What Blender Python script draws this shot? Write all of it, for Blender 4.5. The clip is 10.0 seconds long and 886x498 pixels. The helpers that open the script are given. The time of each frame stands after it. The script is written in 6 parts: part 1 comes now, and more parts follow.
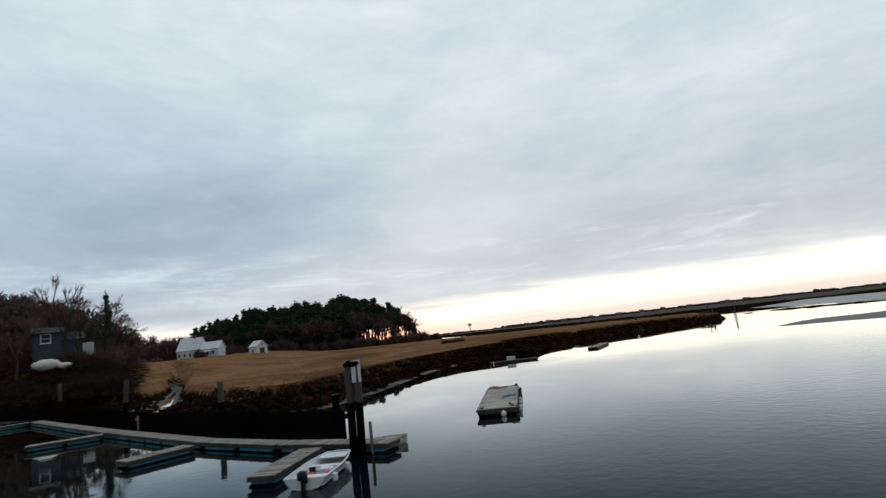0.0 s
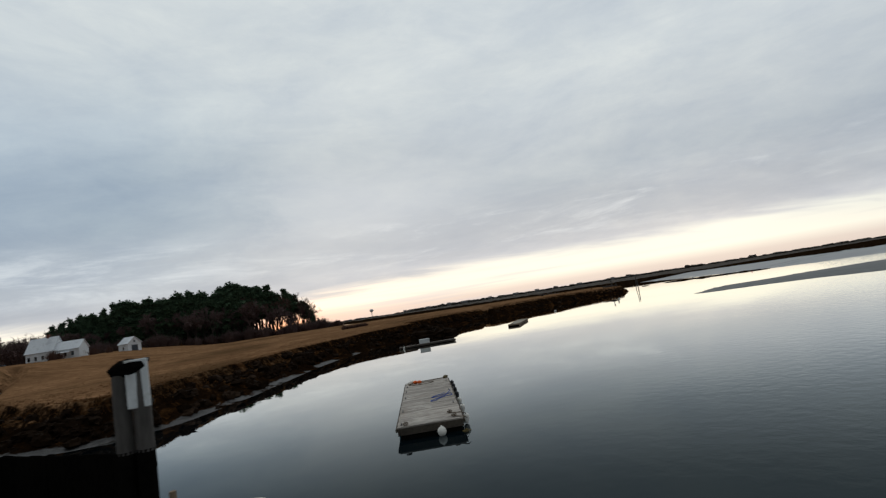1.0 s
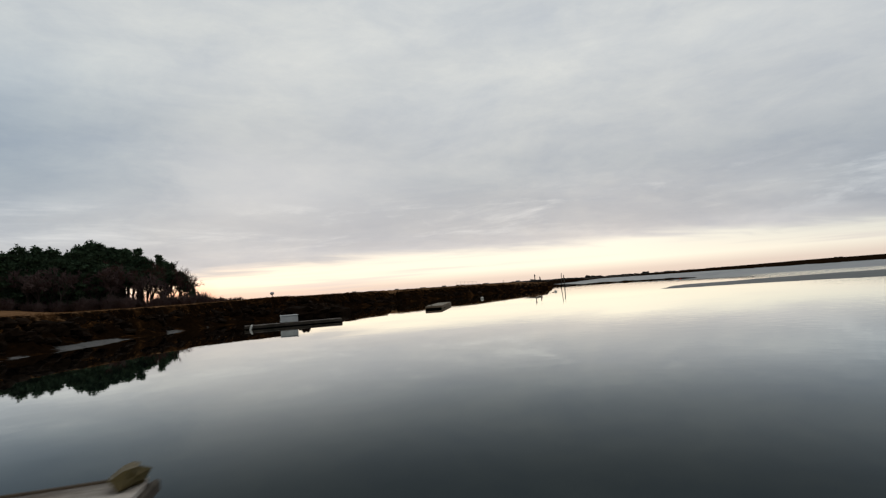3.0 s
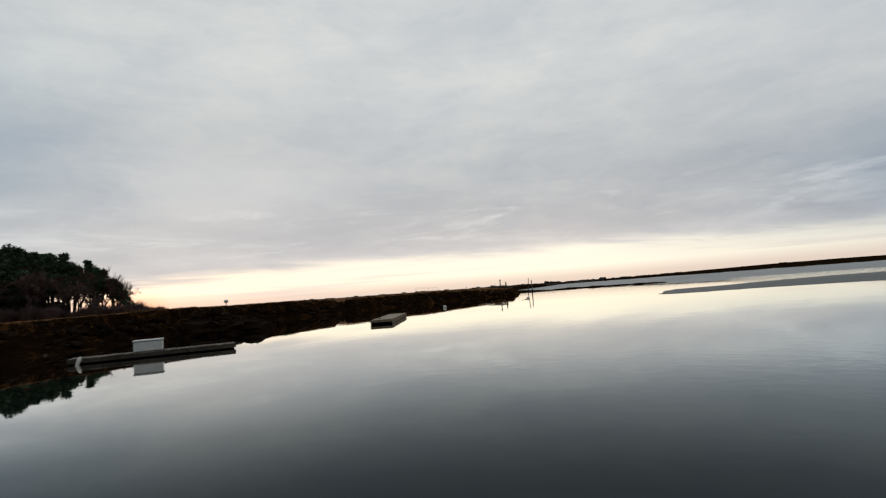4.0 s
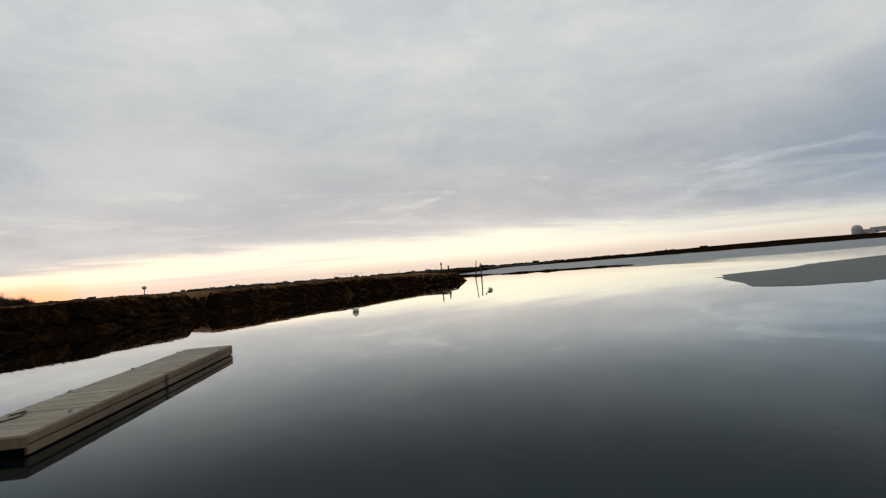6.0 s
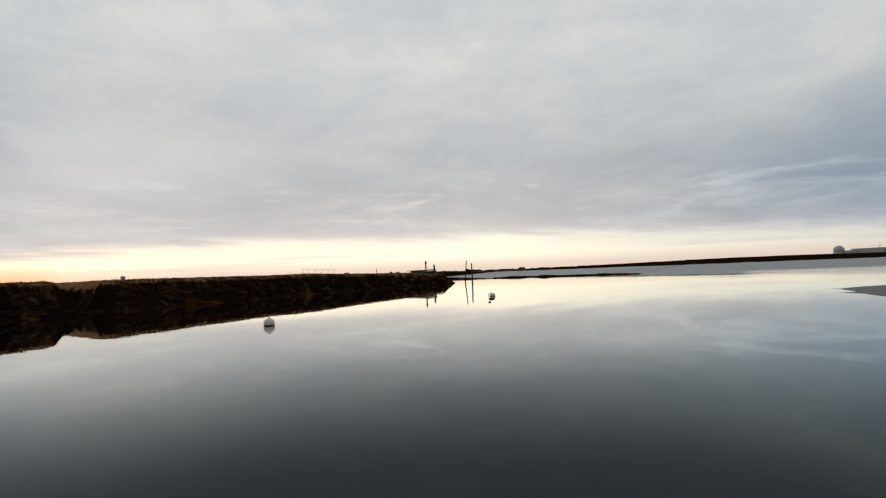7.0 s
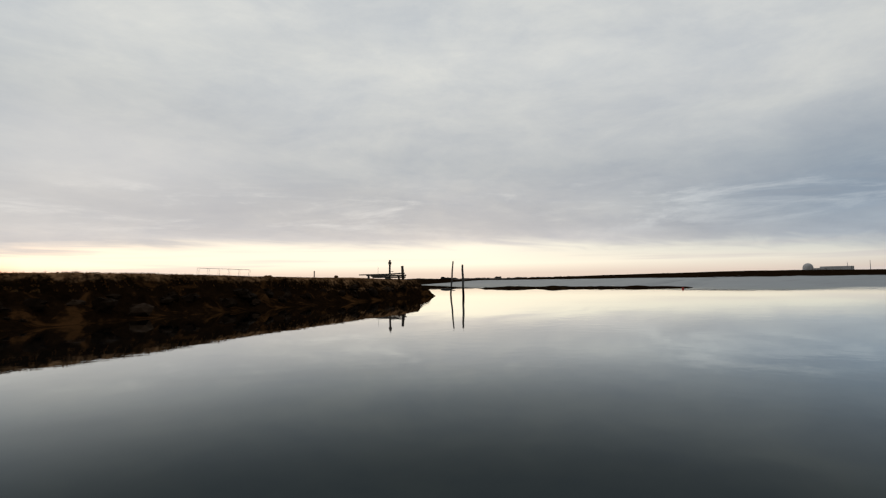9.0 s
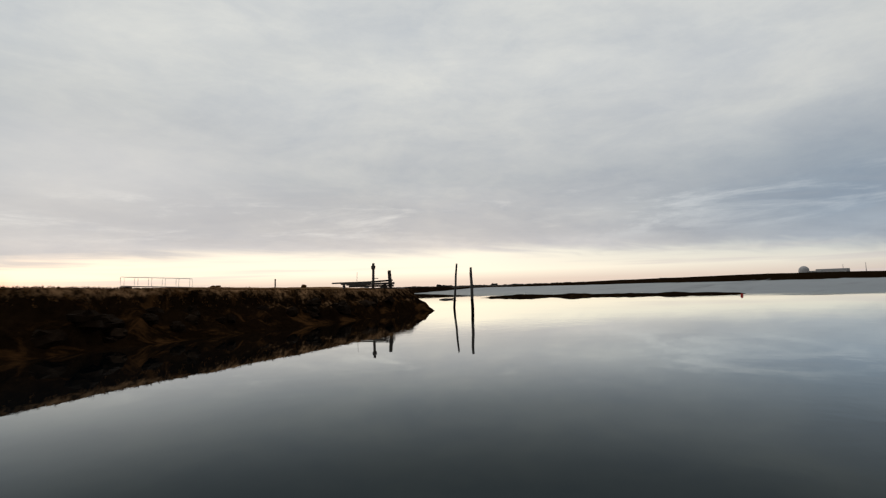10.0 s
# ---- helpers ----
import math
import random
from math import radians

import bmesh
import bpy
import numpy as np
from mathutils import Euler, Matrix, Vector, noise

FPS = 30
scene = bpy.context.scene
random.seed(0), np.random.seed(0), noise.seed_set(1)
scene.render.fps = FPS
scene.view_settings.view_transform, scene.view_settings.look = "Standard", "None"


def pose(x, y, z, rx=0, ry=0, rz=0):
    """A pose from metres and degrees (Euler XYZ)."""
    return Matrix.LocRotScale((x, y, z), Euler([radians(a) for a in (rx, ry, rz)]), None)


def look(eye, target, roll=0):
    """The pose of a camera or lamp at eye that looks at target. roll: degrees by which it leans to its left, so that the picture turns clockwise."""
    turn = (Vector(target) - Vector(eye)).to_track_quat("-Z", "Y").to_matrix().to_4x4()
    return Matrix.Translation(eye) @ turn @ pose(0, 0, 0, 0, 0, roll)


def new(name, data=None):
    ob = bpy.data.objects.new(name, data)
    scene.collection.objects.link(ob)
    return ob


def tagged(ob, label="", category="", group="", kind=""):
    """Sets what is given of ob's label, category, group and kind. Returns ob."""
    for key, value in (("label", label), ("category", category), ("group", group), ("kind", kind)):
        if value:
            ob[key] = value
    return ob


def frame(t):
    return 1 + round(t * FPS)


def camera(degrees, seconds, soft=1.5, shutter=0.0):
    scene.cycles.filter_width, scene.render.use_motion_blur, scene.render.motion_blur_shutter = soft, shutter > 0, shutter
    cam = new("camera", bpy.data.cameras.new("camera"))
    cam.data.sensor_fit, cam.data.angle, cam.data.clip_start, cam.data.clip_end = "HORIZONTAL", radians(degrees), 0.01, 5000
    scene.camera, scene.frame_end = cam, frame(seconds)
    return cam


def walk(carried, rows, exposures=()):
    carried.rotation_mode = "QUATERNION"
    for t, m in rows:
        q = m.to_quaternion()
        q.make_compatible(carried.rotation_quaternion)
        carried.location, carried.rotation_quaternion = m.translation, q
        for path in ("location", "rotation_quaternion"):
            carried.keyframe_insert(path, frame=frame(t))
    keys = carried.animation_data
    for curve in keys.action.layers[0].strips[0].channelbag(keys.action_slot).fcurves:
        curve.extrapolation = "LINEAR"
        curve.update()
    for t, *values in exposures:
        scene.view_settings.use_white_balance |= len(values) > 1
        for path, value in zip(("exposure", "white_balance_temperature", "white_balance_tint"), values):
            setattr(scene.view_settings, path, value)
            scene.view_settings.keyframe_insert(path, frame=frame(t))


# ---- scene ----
# ---------------------------------------------------------------- camera
ROWS = [
    (0, 0.44, -0.30, 4.14, 1.06, 9.00, 6.39),
    (0.5, 0.23, 5.31, 4.03, -4.55, 7.93, 9.05),
    (1, 0.40, 10.48, 3.62, -9.37, 6.05, 8.83),
    (1.5, 1.12, 15.48, 3.00, -12.81, 4.34, 8.43),
    (2, 2.22, 21.55, 2.08, -15.30, 3.91, 6.62),
    (3.5, 6.82, 35.45, 1.57, -21.40, 4.50, 3.72),
    (4, 9.06, 40.94, 1.61, -23.60, 4.62, 4.29),
    (4.5, 11.50, 46.45, 1.77, -25.61, 4.22, 5.29),
    (5, 14.14, 51.64, 1.93, -27.64, 3.35, 5.86),
    (5.5, 17.17, 57.40, 2.03, -29.56, 2.59, 5.85),
    (7, 27.13, 74.32, 1.51, -32.09, 2.60, 2.20),
    (7.5, 31.08, 80.84, 1.32, -32.75, 3.24, 1.53),
    (8, 35.19, 87.18, 1.13, -33.60, 3.75, 1.62),
    (8.5, 39.17, 93.82, 1.23, -34.48, 3.66, 1.37),
    (9, 43.15, 99.55, 1.42, -34.75, 3.36, 0.79),
    (9.5, 46.87, 105.12, 1.50, -34.92, 3.55, 0.96),
    (10, 50.28, 110.51, 1.52, -35.21, 4.16, 1.54),
]
cam = camera(79.0, 10.0, soft=1.25, shutter=0.2)
walk(cam, [(t, pose(x, y, z, 90 + pitch, roll, yaw)) for t, x, y, z, yaw, pitch, roll in ROWS],
     exposures=[(0, 0.2, 6050, 5), (1, 0.04, 6300, 8), (3.5, 0.0, 6600, 10), (10, 0.0, 6700, 10)])
# ---------------------------------------------------------------- world and sun
SUN_AZ, SUN_EL = radians(-7.0), radians(1.5)      # azimuth clockwise from +y


def math_node(tree, op, a, b=None, clamp=False):
    n = tree.nodes.new("ShaderNodeMath")
    n.operation, n.use_clamp = op, clamp
    for i, v in enumerate((a, b)):
        if v is None:
            continue
        if isinstance(v, (int, float)):
            n.inputs[i].default_value = v
        else:
            tree.links.new(v, n.inputs[i])
    return n.outputs[0]


def mix_color(tree, fac, a, b, blend="MIX"):
    n = tree.nodes.new("ShaderNodeMix")
    n.data_type, n.blend_type, n.clamp_factor = "RGBA", blend, True
    for i, v in ((0, fac), (6, a), (7, b)):
        if isinstance(v, (int, float)):
            n.inputs[i].default_value = v
        elif isinstance(v, tuple):
            n.inputs[i].default_value = (*v, 1) if len(v) == 3 else v
        else:
            tree.links.new(v, n.inputs[i])
    return n.outputs[2]


def ramp(tree, fac, stops, interpolation="EASE"):
    n = tree.nodes.new("ShaderNodeValToRGB")
    cr = n.color_ramp
    cr.interpolation = interpolation
    while len(cr.elements) < len(stops):
        cr.elements.new(0.5)
    for e, (p, c) in zip(cr.elements, stops):
        e.position = p
        e.color = (c, c, c, 1) if isinstance(c, (int, float)) else (*c, 1)
    tree.links.new(fac, n.inputs[0])
    return n.outputs[0]


def noise_tex(tree, vec, scale, detail=4, rough=0.55, distort=0.0):
    n = tree.nodes.new("ShaderNodeTexNoise")
    n.inputs["Scale"].default_value = scale
    n.inputs["Detail"].default_value = detail
    n.inputs["Roughness"].default_value = rough
    n.inputs["Distortion"].default_value = distort
    if vec is not None:
        tree.links.new(vec, n.inputs["Vector"])
    return n.outputs[0]


def vec_scale(tree, vec, s, loc=(0, 0, 0), rot=(0, 0, 0)):
    n = tree.nodes.new("ShaderNodeMapping")
    n.inputs["Scale"].default_value = s
    n.inputs["Location"].default_value = loc
    n.inputs["Rotation"].default_value = rot
    tree.links.new(vec, n.inputs["Vector"])
    return n.outputs[0]


def build_world():
    w = bpy.data.worlds.new("dusk_sky")
    scene.world = w
    w.use_nodes = True
    t = w.node_tree
    t.nodes.clear()
    out = t.nodes.new("ShaderNodeOutputWorld")
    bg = t.nodes.new("ShaderNodeBackground")
    t.links.new(bg.outputs[0], out.inputs[0])
    sky = t.nodes.new("ShaderNodeTexSky")
    sky.sky_type, sky.sun_disc = "NISHITA", False
    sky.sun_elevation, sky.sun_rotation = SUN_EL, SUN_AZ
    sky.air_density, sky.dust_density = 1.0, 2.0
    clear = mix_color(t, 1.0, sky.outputs[0], (0.1, 0.1, 0.1), "MULTIPLY")
    tc = t.nodes.new("ShaderNodeTexCoord").outputs["Generated"]
    sep = t.nodes.new("ShaderNodeSeparateXYZ")
    t.links.new(tc, sep.inputs[0])
    x, y, z = sep.outputs
    el = math_node(t, "MAXIMUM", z, 0.0)
    # the cloud sheet is flat and far overhead, so that it draws together towards the horizon
    inv = math_node(t, "DIVIDE", 1.0, math_node(t, "ADD", el, 0.10))
    comb = t.nodes.new("ShaderNodeCombineXYZ")
    t.links.new(math_node(t, "MULTIPLY", x, inv), comb.inputs[0])
    t.links.new(math_node(t, "MULTIPLY", y, inv), comb.inputs[1])
    sheet = comb.outputs[0]
    az = math_node(t, "ARCTAN2", x, y)

    def patch(a0, wa, e0, we):
        """A soft patch of the sheet about azimuth a0 and height e0, in degrees."""
        da = math_node(t, "DIVIDE", math_node(t, "SUBTRACT", az, radians(a0)), radians(wa))
        de = math_node(t, "DIVIDE", math_node(t, "SUBTRACT", el, math.sin(radians(e0))), radians(we))
        q = math_node(t, "ADD", math_node(t, "MULTIPLY", da, da), math_node(t, "MULTIPLY", de, de))
        return math_node(t, "EXPONENT", math_node(t, "MULTIPLY", q, -1.0))

    broad = noise_tex(t, vec_scale(t, sheet, (0.42, 0.62, 1), loc=(3.1, 1.2, 0), rot=(0, 0, 0.5)), 1.0, 5, 0.55, 0.5)
    mid = noise_tex(t, vec_scale(t, sheet, (0.7, 1.3, 1), loc=(7.3, 4.0, 0), rot=(0, 0, -0.45)), 1.1, 3, 0.5, 0.3)
    fine = noise_tex(t, vec_scale(t, sheet, (0.8, 1.9, 1), loc=(1.0, 2.0, 0), rot=(0, 0, -0.35)), 1.3, 3, 0.5, 0.8)
    # base tone of the overcast by height
    grey = ramp(t, el, [(0.0, (0.70, 0.62, 0.57)), (0.06, (0.78, 0.73, 0.70)), (0.11, (0.67, 0.655, 0.645)), (0.2, (0.57, 0.59, 0.605)), (0.35, (0.615, 0.645, 0.66)), (0.55, (0.67, 0.70, 0.71)), (1.0, (0.6, 0.64, 0.66))], "LINEAR")
    dark = ramp(t, el, [(0.0, (0.58, 0.53, 0.50)), (0.06, (0.62, 0.585, 0.57)), (0.11, (0.535, 0.53, 0.54)), (0.2, (0.47, 0.50, 0.53)), (0.35, (0.535, 0.57, 0.595)), (0.55, (0.60, 0.635, 0.65)), (1.0, (0.55, 0.59, 0.62))], "LINEAR")
    col = mix_color(t, ramp(t, broad, [(0.34, 0.0), (0.66, 1.0)], "LINEAR"), dark, grey)
    # fuzzy mottling of the whole sheet
    mott = noise_tex(t, vec_scale(t, tc, (3.2, 3.2, 6.5), loc=(0.2, 2.2, 0.7), rot=(0.1, 0.05, 0)), 1.0, 8, 0.66, 0.3)
    col = mix_color(t, 1.0, col, mix_color(t, ramp(t, mott, [(0.32, 0.0), (0.68, 1.0)], "LINEAR"), (0.91, 0.925, 0.955), (1.095, 1.078, 1.045)), "MULTIPLY")
    rows_ = noise_tex(t, vec_scale(t, tc, (6.0, 6.0, 19.0), loc=(4.2, 1.1, 0.2), rot=(0.06, -0.05, 0)), 1.0, 8, 0.66, 0.4)
    col = mix_color(t, 1.0, col, mix_color(t, ramp(t, rows_, [(0.34, 0.0), (0.66, 1.0)], "LINEAR"), (0.94, 0.948, 0.965), (1.065, 1.055, 1.035)), "MULTIPLY")
    # one thinner, whiter stretch above the sunset, with a duller one beside it
    white = math_node(t, "MULTIPLY", patch(3, 13, 11, 5), ramp(t, math_node(t, "ADD", math_node(t, "MULTIPLY", az, 6.0), math_node(t, "MULTIPLY", mott, 2.2)), [(0.0, 0.0), (0.55, 1.0)]))
    col = mix_color(t, math_node(t, "MULTIPLY", white, 0.45), col, (0.76, 0.745, 0.735))
    col = mix_color(t, math_node(t, "MULTIPLY", patch(-18, 11, 13, 8), 0.6), col, mix_color(t, 1.0, col, (0.80, 0.84, 0.88), "MULTIPLY"))
    col = mix_color(t, math_node(t, "MULTIPLY", patch(60, 20, 8.0, 3.0), 0.28), col, mix_color(t, 1.0, col, (0.80, 0.84, 0.88), "MULTIPLY"))
    col = mix_color(t, math_node(t, "MULTIPLY", patch(74, 14, 7, 5), 0.75), col, mix_color(t, 1.0, col, (0.66, 0.77, 0.88), "MULTIPLY"))
    col = mix_color(t, math_node(t, "MULTIPLY", patch(-30, 16, 9, 9), 0.7), col, mix_color(t, 1.0, col, (0.78, 0.82, 0.87), "MULTIPLY"))
    # thin bright streaks low down, over a duller belt
    wisp = noise_tex(t, vec_scale(t, tc, (4.4, 4.4, 27.0), loc=(1.7, 0.4, 0.3)), 1.0, 8, 0.66, 0.4)
    belt = ramp(t, el, [(0.07, 0.0), (0.105, 1.0), (0.14, 1.0), (0.19, 0.0)])
    col = mix_color(t, math_node(t, "MULTIPLY", belt, ramp(t, wisp, [(0.36, 0.3), (0.56, 0.0)])), col, (0.53, 0.525, 0.535))
    col = mix_color(t, math_node(t, "MULTIPLY", belt, ramp(t, wisp, [(0.48, 0.0), (0.72, 0.52)])), col, (0.90, 0.88, 0.85))
    # open band under the sheet's edge, widest towards the sun
    nrm = t.nodes.new("ShaderNodeVectorMath")
    nrm.operation = "DOT_PRODUCT"
    t.links.new(tc, nrm.inputs[0])
    nrm.inputs[1].default_value = (math.sin(radians(14)), math.cos(radians(14)), 0)
    facing = nrm.outputs["Value"]
    edge = math_node(t, "ADD", math_node(t, "MULTIPLY", math_node(t, "SUBTRACT", fine, 0.5), 0.03), el)
    edge = math_node(t, "ADD", edge, math_node(t, "MULTIPLY", math_node(t, "SUBTRACT", mid, 0.5), 0.03))
    open_top = ramp(t, facing, [(0.0, 0.02), (0.55, 0.052), (0.85, 0.066), (1.0, 0.068)], "LINEAR")
    open_top = math_node(t, "SUBTRACT", open_top, math_node(t, "MULTIPLY", patch(-9, 13, 3, 6), 0.022))
    gap = math_node(t, "SUBTRACT", open_top, edge)
    f_gap = ramp(t, math_node(t, "MULTIPLY", math_node(t, "ADD", gap, 0.014), 36.0, True), [(0.0, 0.0), (1.0, 1.0)])
    band = ramp(t, math_node(t, "MULTIPLY", el, 8.0), [(0.0, (0.93, 0.74, 0.62)), (0.1, (1.0, 0.82, 0.68)), (0.24, (1.30, 1.17, 0.95)), (0.5, (1.2, 1.12, 0.95)), (0.7, (1.0, 0.95, 0.86)), (1.0, (0.86, 0.85, 0.80))], "LINEAR")
    band = mix_color(t, 0.12, band, clear)
    side = ramp(t, facing, [(0.1, 0.25), (0.6, 0.8), (0.9, 1.0)], "LINEAR")
    col = mix_color(t, math_node(t, "MULTIPLY", f_gap, side), col, band)
    # low bars of cloud across the band
    bars = noise_tex(t, vec_scale(t, tc, (2.0, 2.0, 60.0), loc=(0.3, 0.1, 0.4)), 1.0, 3, 0.5)
    f_bar = math_node(t, "MULTIPLY", ramp(t, bars, [(0.50, 0.0), (0.64, 0.55)]), ramp(t, math_node(t, "MULTIPLY", el, 8.0), [(0.0, 1.0), (0.35, 0.7), (0.55, 0.0)]))
    col = mix_color(t, f_bar, col, (0.76, 0.66, 0.63))
    # the sheet is bluer away from the light
    away = t.nodes.new("ShaderNodeVectorMath")
    away.operation = "DOT_PRODUCT"
    t.links.new(tc, away.inputs[0])
    away.inputs[1].default_value = (math.sin(radians(42)), math.cos(radians(42)), 0)
    blue = ramp(t, away.outputs["Value"], [(0.15, 1.0), (0.40, 0.7), (0.72, 0.0)], "EASE")
    blue = math_node(t, "MULTIPLY", blue, ramp(t, el, [(0.02, 0.0), (0.1, 0.45), (0.25, 0.75), (0.5, 0.1)]))
    col = mix_color(t, blue, col, mix_color(t, 1.0, col, (0.70, 0.825, 0.94), "MULTIPLY"))
    right = t.nodes.new("ShaderNodeVectorMath")
    right.operation = "DOT_PRODUCT"
    t.links.new(tc, right.inputs[0])
    right.inputs[1].default_value = (math.sin(radians(110)), math.cos(radians(110)), 0)
    blue2 = ramp(t, right.outputs["Value"], [(0.30, 0.0), (0.80, 1.0)], "LINEAR")
    blue2 = math_node(t, "MULTIPLY", blue2, ramp(t, el, [(0.0, 0.2), (0.06, 0.78), (0.13, 0.75), (0.22, 0.3), (0.34, 0.05)]))
    col = mix_color(t, blue2, col, mix_color(t, 1.0, col, (0.50, 0.61, 0.73), "MULTIPLY"))
    # glow where the sun has just gone
    dot = t.nodes.new("ShaderNodeVectorMath")
    dot.operation = "DOT_PRODUCT"
    t.links.new(tc, dot.inputs[0])
    dot.inputs[1].default_value = (math.sin(SUN_AZ), math.cos(SUN_AZ), 0.004)
    glow = ramp(t, math_node(t, "MULTIPLY", math_node(t, "SUBTRACT", dot.outputs["Value"], 0.99), 100.0, True), [(0.0, 0.0), (0.75, 0.10), (1.0, 0.78)], "LINEAR")
    lowglow = ramp(t, math_node(t, "MULTIPLY", el, 8.0), [(0.0, 1.0), (0.2, 0.5), (0.34, 0.0)], "LINEAR")
    col = mix_color(t, math_node(t, "MULTIPLY", glow, lowglow), col, (1.6, 0.60, 0.20))
    # the sky dims towards the side away from the sunset
    dim = ramp(t, math_node(t, "MULTIPLY", math_node(t, "ADD", facing, 1.0), 0.5), [(0.25, 0.40), (0.48, 0.52), (0.68, 0.95), (0.76, 1.0)], "EASE")
    dim = math_node(t, "MAXIMUM", dim, ramp(t, el, [(0.35, 0.0), (0.9, 0.75)]))
    scl = t.nodes.new("ShaderNodeVectorMath")
    scl.operation = "SCALE"
    t.links.new(col, scl.inputs[0])
    t.links.new(dim, scl.inputs["Scale"])
    t.links.new(scl.outputs[0], bg.inputs[0])
    bg.inputs[1].default_value = 1.0


build_world()
sun_data = bpy.data.lights.new("sun", "SUN")
sun_data.energy, sun_data.angle, sun_data.color = 0.2, radians(50), (1.0, 0.93, 0.86)
sun = new("sun", sun_data)
sun.matrix_world = look((math.sin(SUN_AZ) * 100, math.cos(SUN_AZ) * 100, 170), (0, 0, 0))
# ---------------------------------------------------------------- materials
MATS = {}


def material(name, build):
    if name not in MATS:
        m = bpy.data.materials.new(name)
        m.use_nodes = True
        t = m.node_tree
        t.nodes.clear()
        out = t.nodes.new("ShaderNodeOutputMaterial")
        b = t.nodes.new("ShaderNodeBsdfPrincipled")
        t.links.new(b.outputs[0], out.inputs[0])
        build(t, b)
        MATS[name] = m
    return MATS[name]


def coords(t, kind="Object"):
    return t.nodes.new("ShaderNodeTexCoord").outputs[kind]


def world_pos(t):
    return t.nodes.new("ShaderNodeNewGeometry").outputs["Position"]


def bump(t, b, height, strength=0.4, distance=0.02):
    n = t.nodes.new("ShaderNodeBump")
    n.inputs["Strength"].default_value = strength
    n.inputs["Distance"].default_value = distance
    t.links.new(height, n.inputs["Height"])
    t.links.new(n.outputs[0], b.inputs["Normal"])


def rough_stuff(name, dark, light, scale=3.0, rough=0.85, bump_s=0.5, bump_d=0.03, stain=None, stretch=(1, 1, 1), vary=0.0, metal=0.0, spec=0.18):
    """Two scales of tone, stains and relief, at true size."""
    def build(t, b):
        v = vec_scale(t, world_pos(t), stretch) if vary == 0 else vec_scale(t, coords(t), stretch)
        big = noise_tex(t, v, scale * 0.22, 3, 0.6)
        small = noise_tex(t, v, scale * 4.0, 6, 0.65)
        f = ramp(t, mixf(t, big, small), [(0.32, 0.0), (0.68, 1.0)], "LINEAR")
        col = mix_color(t, f, dark, light)
        if stain:
            s = noise_tex(t, v, scale * 0.6, 5, 0.7, 0.6)
            col = mix_color(t, ramp(t, s, [(0.52, 0.0), (0.66, 0.8)]), col, stain)
        if vary:
            info = t.nodes.new("ShaderNodeObjectInfo").outputs["Random"]
            k = math_node(t, "ADD", 1.0 - vary, math_node(t, "MULTIPLY", info, 2 * vary))
            n = t.nodes.new("ShaderNodeVectorMath")
            n.operation = "SCALE"
            t.links.new(col, n.inputs[0])
            t.links.new(k, n.inputs["Scale"])
            col = n.outputs[0]
        t.links.new(col, b.inputs["Base Color"])
        b.inputs["Roughness"].default_value = rough
        b.inputs["Metallic"].default_value = metal
        b.inputs["Specular IOR Level"].default_value = spec
        bump(t, b, small, bump_s, bump_d)
    return material(name, build)


def mixf(t, a, c):
    return math_node(t, "ADD", math_node(t, "MULTIPLY", a, 0.5), math_node(t, "MULTIPLY", c, 0.5))


